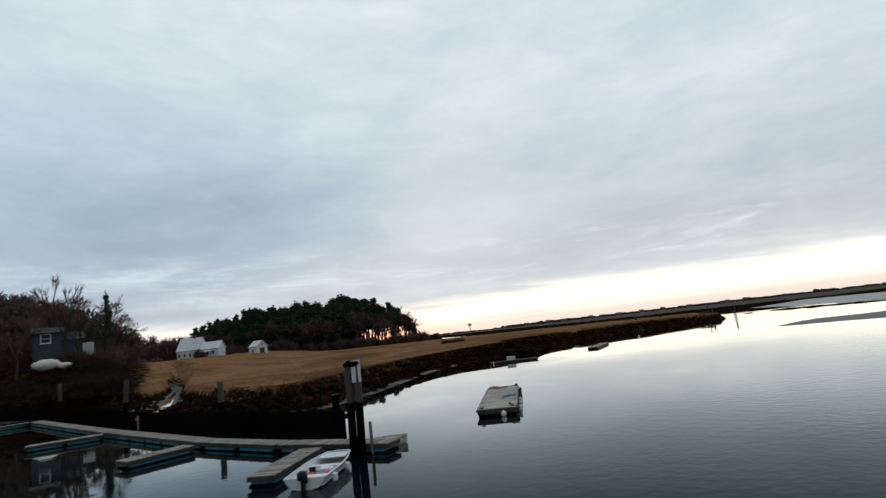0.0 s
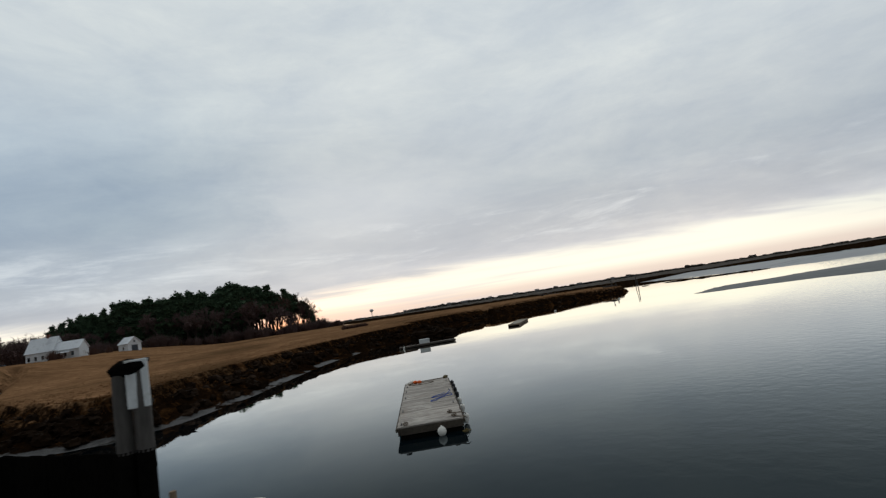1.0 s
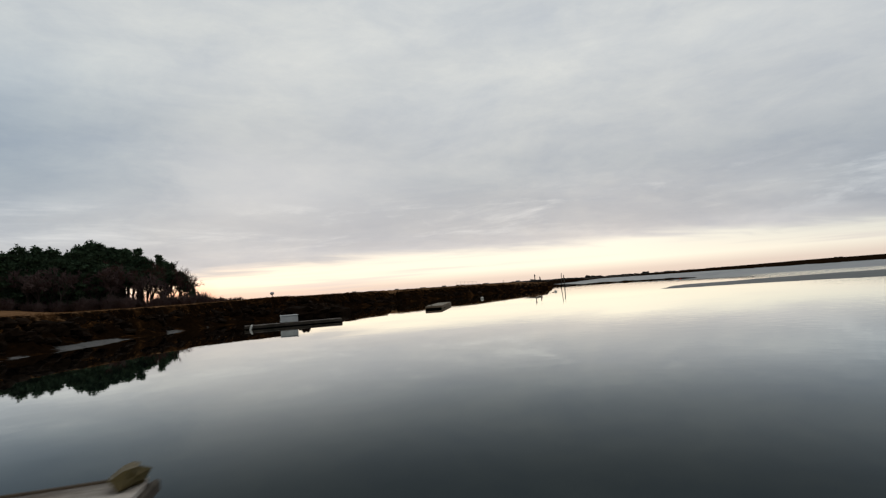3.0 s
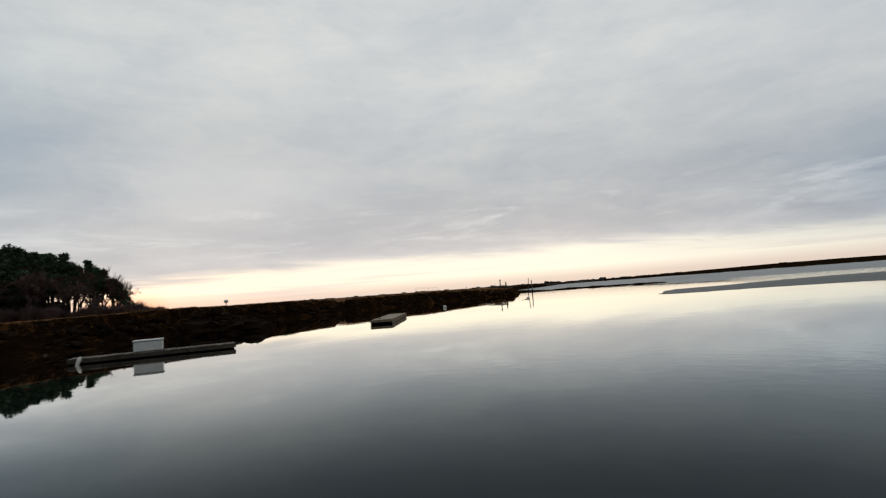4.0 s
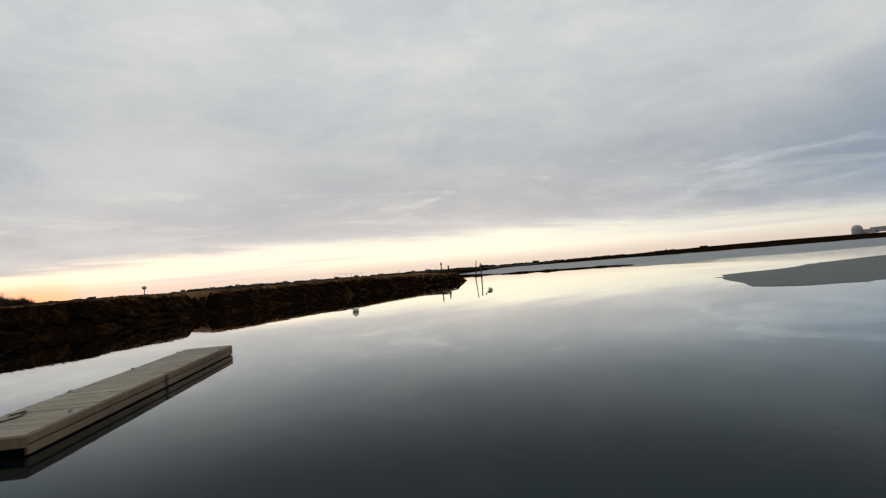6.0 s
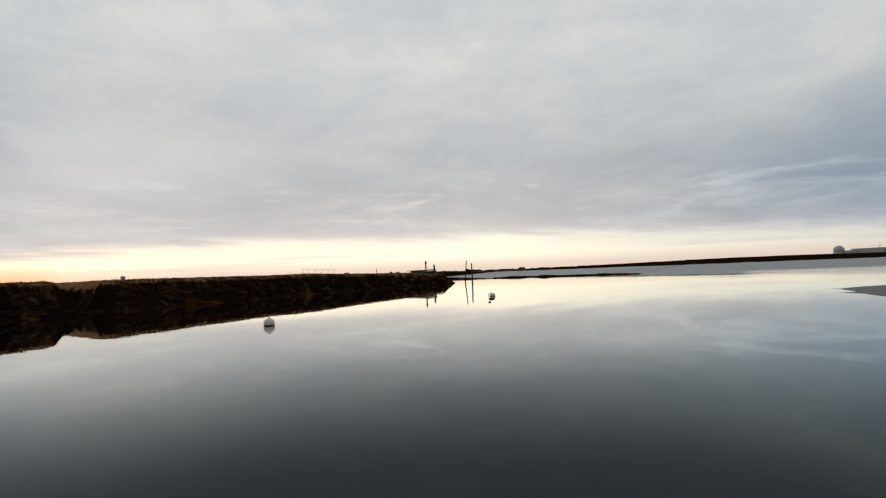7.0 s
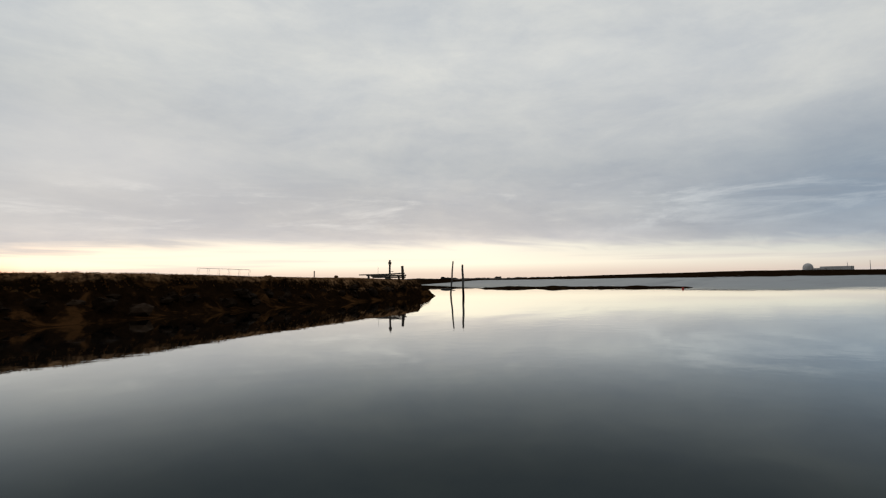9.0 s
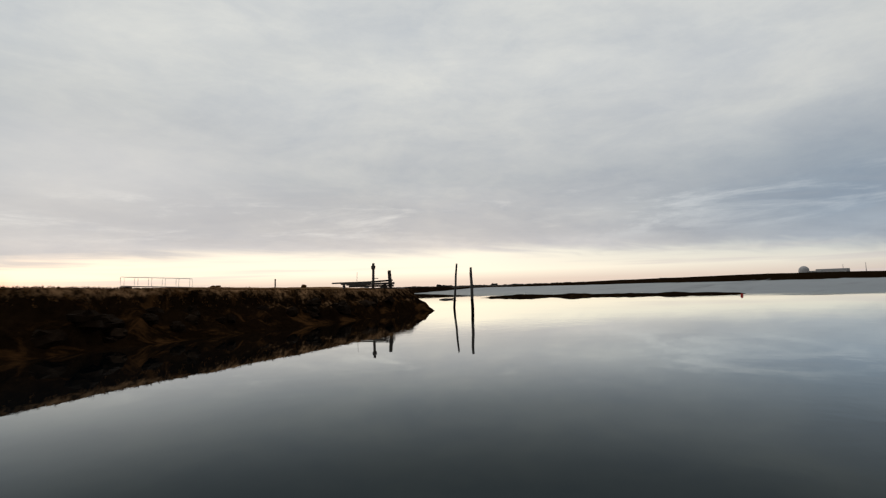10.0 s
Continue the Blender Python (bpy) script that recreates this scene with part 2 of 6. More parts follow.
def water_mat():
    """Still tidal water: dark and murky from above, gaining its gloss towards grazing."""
    m = bpy.data.materials.new("water")
    m.use_nodes = True
    t = m.node_tree
    t.nodes.clear()
    out = t.nodes.new("ShaderNodeOutputMaterial")
    p = world_pos(t)
    big = noise_tex(t, vec_scale(t, p, (0.35, 0.35, 1)), 1.0, 2, 0.5, 0.5)
    rip = noise_tex(t, vec_scale(t, p, (1.0, 1.0, 1), rot=(0, 0, 0.6)), 2.2, 3, 0.55, 0.3)
    # ruffled patches among calm ones
    patch = ramp(t, noise_tex(t, vec_scale(t, p, (0.035, 0.06, 1), rot=(0, 0, 0.7)), 1.0, 3, 0.5), [(0.50, 0.10), (0.70, 1.0)])
    # a light breeze over the open reach away from the bank
    sep = t.nodes.new("ShaderNodeSeparateXYZ")
    t.links.new(p, sep.inputs[0])
    off = math_node(t, "SUBTRACT", math_node(t, "MULTIPLY", sep.outputs[0], 0.68), math_node(t, "MULTIPLY", sep.outputs[1], 0.733))
    breeze = ramp(t, math_node(t, "ADD", math_node(t, "MULTIPLY", off, 0.02), 0.6), [(0.22, 0.0), (0.62, 1.0)])
    patch = math_node(t, "ADD", patch, math_node(t, "MULTIPLY", math_node(t, "MULTIPLY", breeze, noise_tex(t, vec_scale(t, p, (0.05, 0.11, 1), rot=(0, 0, 0.7)), 1.0, 3, 0.5)), 7.0))
    h = math_node(t, "ADD", math_node(t, "MULTIPLY", big, 1.3), math_node(t, "MULTIPLY", math_node(t, "MULTIPLY", rip, patch), 2.6))
    n = t.nodes.new("ShaderNodeBump")
    n.inputs["Strength"].default_value, n.inputs["Distance"].default_value = 0.022, 0.08
    t.links.new(h, n.inputs["Height"])
    deep = t.nodes.new("ShaderNodeBsdfDiffuse")
    deep.inputs["Color"].default_value = (0.0025, 0.0055, 0.0075, 1)
    gloss = t.nodes.new("ShaderNodeBsdfGlossy")
    gloss.inputs["Roughness"].default_value = 0.01
    t.links.new(n.outputs[0], gloss.inputs["Normal"])
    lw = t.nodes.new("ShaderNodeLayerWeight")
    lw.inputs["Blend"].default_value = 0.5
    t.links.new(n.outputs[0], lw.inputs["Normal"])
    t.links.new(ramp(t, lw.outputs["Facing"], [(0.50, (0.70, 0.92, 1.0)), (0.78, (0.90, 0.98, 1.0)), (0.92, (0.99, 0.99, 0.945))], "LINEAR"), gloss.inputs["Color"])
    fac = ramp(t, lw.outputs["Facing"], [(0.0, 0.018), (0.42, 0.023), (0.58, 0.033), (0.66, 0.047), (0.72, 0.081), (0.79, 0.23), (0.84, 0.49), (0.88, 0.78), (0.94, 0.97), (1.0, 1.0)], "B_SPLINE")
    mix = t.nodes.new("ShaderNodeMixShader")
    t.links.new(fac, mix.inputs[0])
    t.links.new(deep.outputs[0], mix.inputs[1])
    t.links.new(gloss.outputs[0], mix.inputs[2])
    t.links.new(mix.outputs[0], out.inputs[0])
    return m


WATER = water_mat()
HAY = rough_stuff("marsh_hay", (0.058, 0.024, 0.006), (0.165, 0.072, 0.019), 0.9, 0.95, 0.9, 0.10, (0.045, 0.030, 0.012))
FLAT = rough_stuff("mudflat", (0.035, 0.041, 0.038), (0.07, 0.078, 0.074), 0.5, 0.5, 0.35, 0.03, (0.024, 0.028, 0.025), (0.9, 0.22, 1), spec=0.2)
WETFLAT = rough_stuff("wet_mudflat", (0.075, 0.086, 0.088), (0.13, 0.145, 0.15), 0.3, 0.34, 0.2, 0.02, (0.045, 0.05, 0.048), (0.25, 1.1, 1), spec=0.32)
# ---------------------------------------------------------------- land and water
def mesh_object(name, verts, faces, mats, smooth=True, slots=None):
    me = bpy.data.meshes.new(name)
    me.from_pydata([tuple(v) for v in verts], [], faces)
    for m in mats:
        me.materials.append(m)
    if slots is not None:
        me.polygons.foreach_set("material_index", slots)
    if smooth:
        me.polygons.foreach_set("use_smooth", [True] * len(me.polygons))
    me.update()
    return new(name, me)


def sstep(a, b, x):
    t = np.clip((x - a) / (b - a), 0, 1)
    return t * t * (3 - 2 * t)


def fbm(x, y, scale, octaves=4, seed=0.0):
    """Cheap smooth noise for whole arrays, about -1 to 1."""
    out, amp, tot = np.zeros_like(x), 1.0, 0.0
    rs = np.random.RandomState(int(seed * 10) + 5)
    for o in range(octaves):
        for k in range(4):
            a, ph = rs.uniform(0, 2 * np.pi), rs.uniform(0, 6.28, 2)
            f = scale * (2 ** o) * rs.uniform(0.8, 1.25)
            u = x * np.cos(a) + y * np.sin(a)
            v = -x * np.sin(a) + y * np.cos(a)
            out += amp * np.sin(u * f + ph[0] + 1.7 * np.sin(v * f * 0.6 + ph[1])) * 0.5
        tot += amp
        amp *= 0.55
    return out / tot


# the marsh shore, from the landing to the point (waterline at low tide)
SHORE = [(-150, 66), (-110, 62), (-70, 60), (-46, 57.5), (-33, 50.5), (-21.5, 41.2), (-13, 36.4), (-8.9, 38.2), (-7.0, 43), (-5.7, 47.6), (-4.0, 56), (-1.9, 64), (1.1, 71), (4.8, 76.5), (9, 80.2), (12.6, 82.3), (13.6, 85.5), (12.8, 92), (14.5, 98.5), (20, 103.5), (27, 109.5), (38, 119), (50, 128), (60, 134), (68, 139), (80, 146), (95, 155)]
MARSH = 2.25


def dense(points, step):
    pts = [Vector((*p, 0)) for p in points]
    out = []
    for i in range(len(pts) - 1):
        p0, p1, p2, p3 = pts[max(i - 1, 0)], pts[i], pts[i + 1], pts[min(i + 2, len(pts) - 1)]
        n = max(2, int((p2 - p1).length / step))
        for k in range(n):
            t = k / n
            out.append(0.5 * ((2 * p1) + (p2 - p0) * t + (2 * p0 - 5 * p1 + 4 * p2 - p3) * t * t + (3 * p1 - p0 - 3 * p2 + p3) * t ** 3))
    out.append(pts[-1])
    return np.array([(p.x, p.y) for p in out])


GULLY = dense([(31, 105), (27.5, 111), (24.5, 117), (21, 125)], 1.0)
CREEK = dense([(-21.5, 37), (-23.5, 42), (-25.6, 47), (-28.2, 53), (-31, 59.3), (-40, 79), (-48, 96), (-56.4, 113.4), (-64, 128)], 1.0)

CREEK_BED = ([40, 47, 53, 59.3, 79, 96, 113.4, 128], [0.06, 0.09, 0.12, 0.22, 0.55, 0.85, 1.2, 2.6])


def dist_to_line(x, y, line):
    d = np.full(x.shape, 1e9)
    for (ax, ay), (bx, by) in zip(line[:-1], line[1:]):
        ex, ey = bx - ax, by - ay
        t = np.clip(((x - ax) * ex + (y - ay) * ey) / (ex * ex + ey * ey), 0, 1)
        d = np.minimum(d, np.hypot(x - ax - t * ex, y - ay - t * ey))
    return d


def upland(x, y):
    """Rise of the dry land behind the marsh."""
    r = np.hypot(x + 10, y - 20)
    a = sstep(25, 60, -x * 0.9 - (y - 60) * 0.12) * sstep(38, 82, r)
    far_hill = sstep(170, 300, r) * sstep(25, -60, x)
    knoll = np.exp(-((x + 63) ** 2 + (y - 88) ** 2) / 450)
    return 3.7 * a + 1.0 * far_hill + 1.3 * knoll


def bank_height(x, y, d, cover=False):
    """Height of the marsh side where d is the distance inland from the waterline."""
    wob = fbm(x, y, 0.35, 3, 1.0)
    width = 4.6 + 1.3 * fbm(x, y, 0.12, 2, 2.0)
    # the point's far side
    e = (69.5 - x) * 0.93 + (y - 138.5) * 0.37 + 0.8 * fbm(x, y, 0.3, 2, 3.0)
    d = np.minimum(d * (1 + 0.42 * sstep(26, 44, x) + 0.55 * sstep(50, 62, x)), e * 4.5)
    d = d + 0.55 * wob * sstep(0.0, 2.0, d)
    z = np.where(d < 0, np.maximum(d * 0.22, -1.5), 0)
    z = z + 0.42 * sstep(0, 2.0, d)
    z = z + 0.75 * sstep(1.6, width - 0.6, d) + 1.08 * sstep(width - 0.7 - 0.5 * sstep(10, 24, x), width + 0.25, d)
    slope = sstep(0.5, 1.5, d) * sstep(width - 0.1, width - 0.9, d)
    z = z + slope * (0.42 * np.abs(fbm(x, y, 1.3, 3, 4.0)) + 0.22 * fbm(x, y, 3.2, 3, 5.0) - 0.12)
    top = sstep(width, width + 1.0, d)
    low = marsh_drop(x) * sstep(width - 2.0, width, d)
    z = z + top * (0.05 * fbm(x, y, 0.22, 3, 6.0) + 0.025 * fbm(x, y, 2.5, 2, 7.0))
    z = z - low + 0.35 * sstep(8, 30, d) * sstep(46, 58, x) + upland(x, y) * sstep(5, 25, d)
    return (z, sstep(width - 0.35, width + 0.75, d)) if cover else z


def marsh_drop(x):
    """The marsh top sinks a little along the river and more at the point."""
    return 0.34 + 0.20 * sstep(8, -4, x) + 0.34 * sstep(44, 66, x)


def marsh_z(x, y):
    a, b = np.array([float(x)]), np.array([float(y)])
    return float(bank_height(a, b, dist_to_line(a, b, dense(SHORE, 3.0)))[0])


def build_ground():
    S = dense(SHORE, 0.42)
    far = np.array([-0.68, 0.733])
    cols = np.concatenate([[-30, -16, -9, -5, -3, -2, -1.2, -0.7, -0.3], np.arange(0, 8.6, 0.22), np.arange(8.8, 48, 0.75), 48.5 * 1.12 ** np.arange(0, 38)])
    X = np.zeros((len(S), len(cols)))
    Y = np.zeros_like(X)
    for j, d in enumerate(cols):
        X[:, j] = S[:, 0] + far[0] * d
        Y[:, j] = S[:, 1] + far[1] * d
    near = np.abs(cols) < 70
    D = np.broadcast_to(cols, X.shape).copy() * 0.75
    D[:, near] = dist_to_line(X[:, near], Y[:, near], dense(SHORE, 3.0)) * np.sign(cols[near])[None, :]
    Z, hay = bank_height(X, Y, D, True)
    # the tidal creek
    cd = dist_to_line(X, Y, CREEK)
    along = sstep(40, 80, Y)
    half = 0.85 - 0.35 * along + 2.3 * sstep(62, 50, Y) + 0.12 * fbm(X, Y, 0.7, 2, 15.0)
    cut = sstep(half + 1.3, half, cd)
    floor = np.interp(Y, *CREEK_BED) + 0.06 * fbm(X, Y, 1.8, 2, 8.0)
    Z = np.where((cut > 0) & (D > 0), np.minimum(Z, Z * (1 - cut) + floor * cut), Z)
    g2 = dist_to_line(X, Y, GULLY)
    cut2 = sstep(1.7, 0.5, g2)
    Z = np.where((cut2 > 0) & (D > -2), np.minimum(Z, Z * (1 - cut2) + (-0.1 + 0.05 * np.maximum(D - 2, 0)) * cut2), Z)
    n, m = X.shape
    verts = np.stack([X, Y, Z], -1).reshape(-1, 3)
    faces = []
    for i in range(n - 1):
        for j in range(m - 1):
            a = i * m + j
            faces.append((a, a + m, a + m + 1, a + 1))
    ob = mesh_object("ground", verts, faces, [GROUND], True)
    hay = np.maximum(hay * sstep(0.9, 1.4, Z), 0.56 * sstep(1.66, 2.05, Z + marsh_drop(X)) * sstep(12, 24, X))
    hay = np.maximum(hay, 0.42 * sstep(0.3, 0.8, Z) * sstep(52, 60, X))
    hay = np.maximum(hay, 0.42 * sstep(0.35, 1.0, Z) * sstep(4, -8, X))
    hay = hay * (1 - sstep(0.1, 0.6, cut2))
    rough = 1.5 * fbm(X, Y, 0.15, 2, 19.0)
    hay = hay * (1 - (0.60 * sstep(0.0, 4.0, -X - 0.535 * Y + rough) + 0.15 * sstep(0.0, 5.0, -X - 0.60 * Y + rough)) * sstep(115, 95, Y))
    mud = np.maximum((0.56 + 0.62 * fbm(X, Y, 0.9, 3, 18.0)) * sstep(0.24, 0.06, Z) * sstep(82, 62, Y), sstep(0.85, 1.0, cut) * (D > 0) * (0.35 + 0.65 * sstep(100, 60, Y)))
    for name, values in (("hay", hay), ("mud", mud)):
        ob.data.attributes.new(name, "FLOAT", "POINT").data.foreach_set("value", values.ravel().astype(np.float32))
    return ob


PEAT = rough_stuff("peat_bank", (0.004, 0.0024, 0.0013), (0.018, 0.010, 0.005), 1.6, 0.9, 0.9, 0.08, (0.04, 0.021, 0.009), spec=0.0)


def clod_mat():
    """Clods of peat, most of them black, some dried grey-brown."""
    def build(t, b):
        isl = t.nodes.new("ShaderNodeNewGeometry").outputs["Random Per Island"]
        n = noise_tex(t, world_pos(t), 5.0, 5, 0.65)
        dark = mix_color(t, n, (0.004, 0.0025, 0.0015), (0.02, 0.011, 0.006))
        pale = mix_color(t, n, (0.022, 0.013, 0.008), (0.055, 0.034, 0.022))
        t.links.new(mix_color(t, ramp(t, isl, [(0.68, 0.0), (1.0, 0.7)]), dark, pale), b.inputs["Base Color"])
        b.inputs["Roughness"].default_value = 0.9
        b.inputs["Specular IOR Level"].default_value = 0.02
        bump(t, b, n, 0.8, 0.05)
    return material("peat_clod", build)


CLOD = clod_mat()


def ground_mat():
    """Hay on the flat, dark peat on the broken bank, mud at the foot and in the creek."""
    def build(t, b):
        p = world_pos(t)
        big = noise_tex(t, vec_scale(t, p, (1.0, 0.4, 1), rot=(0, 0, 0.5)), 0.13, 5, 0.65, 0.05)
        mid = noise_tex(t, p, 0.9, 5, 0.65, 0.4)
        fine = noise_tex(t, vec_scale(t, p, (1.0, 0.45, 1), rot=(0, 0, 0.5)), 5.0, 6, 0.7)
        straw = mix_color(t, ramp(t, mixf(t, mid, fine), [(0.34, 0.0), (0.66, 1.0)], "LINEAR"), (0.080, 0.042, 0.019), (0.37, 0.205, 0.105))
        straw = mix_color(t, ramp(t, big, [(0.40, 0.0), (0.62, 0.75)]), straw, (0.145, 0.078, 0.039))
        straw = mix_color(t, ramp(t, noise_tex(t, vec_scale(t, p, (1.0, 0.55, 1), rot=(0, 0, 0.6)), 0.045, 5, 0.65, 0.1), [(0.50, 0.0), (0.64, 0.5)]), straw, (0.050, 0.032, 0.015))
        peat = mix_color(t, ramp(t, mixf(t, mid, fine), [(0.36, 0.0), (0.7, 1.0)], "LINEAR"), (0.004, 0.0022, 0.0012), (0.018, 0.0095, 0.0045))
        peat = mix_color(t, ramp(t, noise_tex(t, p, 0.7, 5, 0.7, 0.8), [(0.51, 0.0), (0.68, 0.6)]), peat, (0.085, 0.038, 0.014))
        mud = mix_color(t, ramp(t, mixf(t, mid, fine), [(0.36, 0.0), (0.64, 1.0)], "LINEAR"), (0.010, 0.0095, 0.009), (0.066, 0.063, 0.062))
        fa = t.nodes.new("ShaderNodeAttribute")
        fa.attribute_name = "hay"
        fm = t.nodes.new("ShaderNodeAttribute")
        fm.attribute_name = "mud"
        edge = math_node(t, "MULTIPLY", math_node(t, "SUBTRACT", mixf(t, mid, fine), 0.5), 1.6)
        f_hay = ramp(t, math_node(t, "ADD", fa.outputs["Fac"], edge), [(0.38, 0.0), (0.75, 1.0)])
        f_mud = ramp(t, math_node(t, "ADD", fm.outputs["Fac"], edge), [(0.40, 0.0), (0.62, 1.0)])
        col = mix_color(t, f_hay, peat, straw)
        col = mix_color(t, f_mud, col, mud)
        t.links.new(col, b.inputs["Base Color"])
        t.links.new(math_node(t, "SUBTRACT", 0.95, math_node(t, "MULTIPLY", f_mud, 0.36)), b.inputs["Roughness"])
        t.links.new(math_node(t, "MULTIPLY", f_mud, 0.2), b.inputs["Specular IOR Level"])
        bump(t, b, mixf(t, mid, fine), 0.9, 0.12)
    return material("marsh_ground", build)


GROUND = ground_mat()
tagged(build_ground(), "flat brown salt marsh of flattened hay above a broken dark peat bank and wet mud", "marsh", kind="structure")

w = 4500
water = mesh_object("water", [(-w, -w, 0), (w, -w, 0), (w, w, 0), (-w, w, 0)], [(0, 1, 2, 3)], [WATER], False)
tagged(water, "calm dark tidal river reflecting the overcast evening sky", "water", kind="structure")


def build_creek():
    """Shallow water left standing along the creek's bed."""
    vs, fs = [], []
    line = CREEK[3:66]
    for i, (x, y) in enumerate(line):
        d = line[min(i + 1, len(line) - 1)] - line[max(i - 1, 0)]
        d = d / np.hypot(*d)
        a = float(sstep(40, 80, y))
        w = 0.50 - 0.20 * a + 0.6 * float(sstep(60, 48, y)) + 0.06 * math.sin(i * 0.37) + 0.03 * math.sin(i * 1.1)
        z = float(np.interp(y, *CREEK_BED)) + 0.07
        vs += [(x - d[1] * w, y + d[0] * w, z), (x + d[1] * w * 0.8, y - d[0] * w * 0.8, z)]
    for i in range(len(line) - 1):
        fs.append((2 * i, 2 * i + 1, 2 * i + 3, 2 * i + 2))
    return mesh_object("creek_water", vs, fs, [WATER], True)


tagged(build_creek(), "narrow pale tidal creek winding down through the marsh", "creek", kind="structure")


def ground_z(x, y):
    """Height of the marsh top and the dry land, away from the bank."""
    a = np.array([float(x)])
    b = np.array([float(y)])
    return float(MARSH - marsh_drop(a)[0] + upland(a, b)[0])


def inside_distance(x, y, poly):
    """Distance to the outline, positive inside."""
    d = dist_to_line(x, y, poly + [poly[0]])
    c = np.zeros(x.shape, bool)
    for (ax, ay), (bx, by) in zip(poly, poly[1:] + [poly[0]]):
        if ay != by:
            c ^= ((ay > y) != (by > y)) & (x < (bx - ax) * (y - ay) / (by - ay) + ax)
    return np.where(c, d, -d)


def land_patch(name, poly, xs, ys, height, mats, pick):
    X, Y = np.meshgrid(xs, ys, indexing="ij")
    D = inside_distance(X, Y, poly)
    Z = height(X, Y, D)
    n, m = X.shape
    faces, slots = [], []
    for i in range(n - 1):
        for j in range(m - 1):
            if max(D[i, j], D[i + 1, j], D[i, j + 1], D[i + 1, j + 1]) > -8:
                a = i * m + j
                faces.append((a, a + m, a + m + 1, a + 1))
                slots.append(pick(Z[i, j]))
    used = sorted({v for f in faces for v in f})
    idx = {v: k for k, v in enumerate(used)}
    verts = np.stack([X, Y, Z], -1).reshape(-1, 3)[used]
    return mesh_object(name, verts, [tuple(idx[v] for v in f) for f in faces], mats, True, slots)


def flat_height(X, Y, D):
    D = D + 1.5 * fbm(X, Y, 0.15, 3, 11.0)
    swell = 0.05 * fbm(X, Y, 0.07, 3, 12.0)
    return np.where(D < 0, np.maximum(D * 0.05, -0.6), np.minimum(D * 0.020, 2.3) + sstep(2, 14, D) * swell - 0.02)


TONGUE = [(57.5, 87), (50, 81.5), (45, 76.5), (51.5, 70), (58, 56), (66, 36), (78, 14), (115, 0), (150, 50), (130, 74), (98, 83), (74, 88)]
tagged(land_patch("mudflat_1", TONGUE, np.arange(46, 154, 1.2), np.arange(-6, 98, 1.2), flat_height, [FLAT], lambda z: 0),
       "smooth grey-green mudflat bared by the low tide", "mudflat", kind="structure")
BIGFLAT = [(126, 186), (114, 162), (111, 146), (114, 130), (124, 113), (150, 102), (240, 92), (340, 90), (360, 180), (330, 262), (200, 300), (140, 262), (134, 215)]


DRAINS = [[(117, 151), (123, 154), (131, 156.5), (141, 160)], [(120, 144.5), (127, 148), (145, 156), (170, 164), (210, 178)]]


def big_flat_height(X, Y, D):
    z = flat_height(X, Y, D)
    inland = np.maximum((X - 111) * 0.92 + (Y - 146) * 0.38, 0)
    for drain in DRAINS:
        z = z - 0.30 * sstep(1.6, 0.5, dist_to_line(X, Y, np.array(drain)))
    return z + 0.05 * sstep(2, 6, D) * fbm(X, Y, 0.3, 3, 13.0) + sstep(2, 25, D) * np.minimum(inland * 0.011, 2.4)


def peat_bar_height(X, Y, D):
    D = D + 0.8 * fbm(X, Y, 0.5, 3, 16.0)
    return np.where(D < 0, np.maximum(D * 0.2, -0.6), 0.32 * sstep(0, 1.2, D) * (0.8 + 0.35 * fbm(X, Y, 0.8, 3, 17.0)))


PEATBAR = [(98, 169), (104, 170), (109, 160), (112, 150), (113.5, 141), (111.5, 140), (108, 150), (102, 160)]
tagged(land_patch("mudflat_3", PEATBAR, np.arange(86, 122, 0.7), np.arange(134, 180, 0.7), peat_bar_height, [PEAT], lambda z: 0),
       "low dark bar of peat awash in front of the mudflat", "mudflat", kind="structure")


tagged(land_patch("mudflat_2", BIGFLAT, np.concatenate([np.arange(90, 150, 1.1), np.arange(150, 366, 3.0)]), np.concatenate([np.arange(86, 190, 1.3), np.arange(190, 306, 3.0)]), big_flat_height, [WETFLAT, PEAT], lambda z: 1 if z > 1.3 else 0),
       "wide pale grey mudflat with wet streaks", "mudflat", kind="structure")
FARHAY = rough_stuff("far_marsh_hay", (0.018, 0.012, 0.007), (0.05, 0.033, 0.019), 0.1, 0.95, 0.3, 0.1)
FAR_EDGE = [(-400, 2600), (-120, 1300), (20, 620), (70, 400), (100, 300), (150, 268), (240, 262), (330, 215), (385, 120), (400, 20), (360, -120), (420, -500), (700, -900), (2600, -900), (4300, 1500), (2600, 4300), (400, 4300)]


def far_height(X, Y, D):
    Dn = D + 2.5 * fbm(X, Y, 0.05, 3, 14.0)
    z = np.where(Dn < 0, np.maximum(Dn * 0.2, -1), 2.0 * sstep(0, 7, Dn))
    az = np.arctan2(X - 50, Y - 110)
    return z + sstep(8, 120, D) * sstep(0.8, 1.3, az) * 1.6 + sstep(400, 1500, D) * 2.0


gx = np.concatenate([np.arange(-400, 0, 50), np.arange(0, 480, 3.5), 480 * 1.06 ** np.arange(0, 39)])
gy = np.concatenate([np.arange(-900, -150, 50), np.arange(-150, 440, 3.5), 440 * 1.06 ** np.arange(0, 41)])
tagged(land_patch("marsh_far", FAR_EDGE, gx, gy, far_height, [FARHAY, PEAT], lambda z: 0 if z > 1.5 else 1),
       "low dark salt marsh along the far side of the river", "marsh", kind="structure")
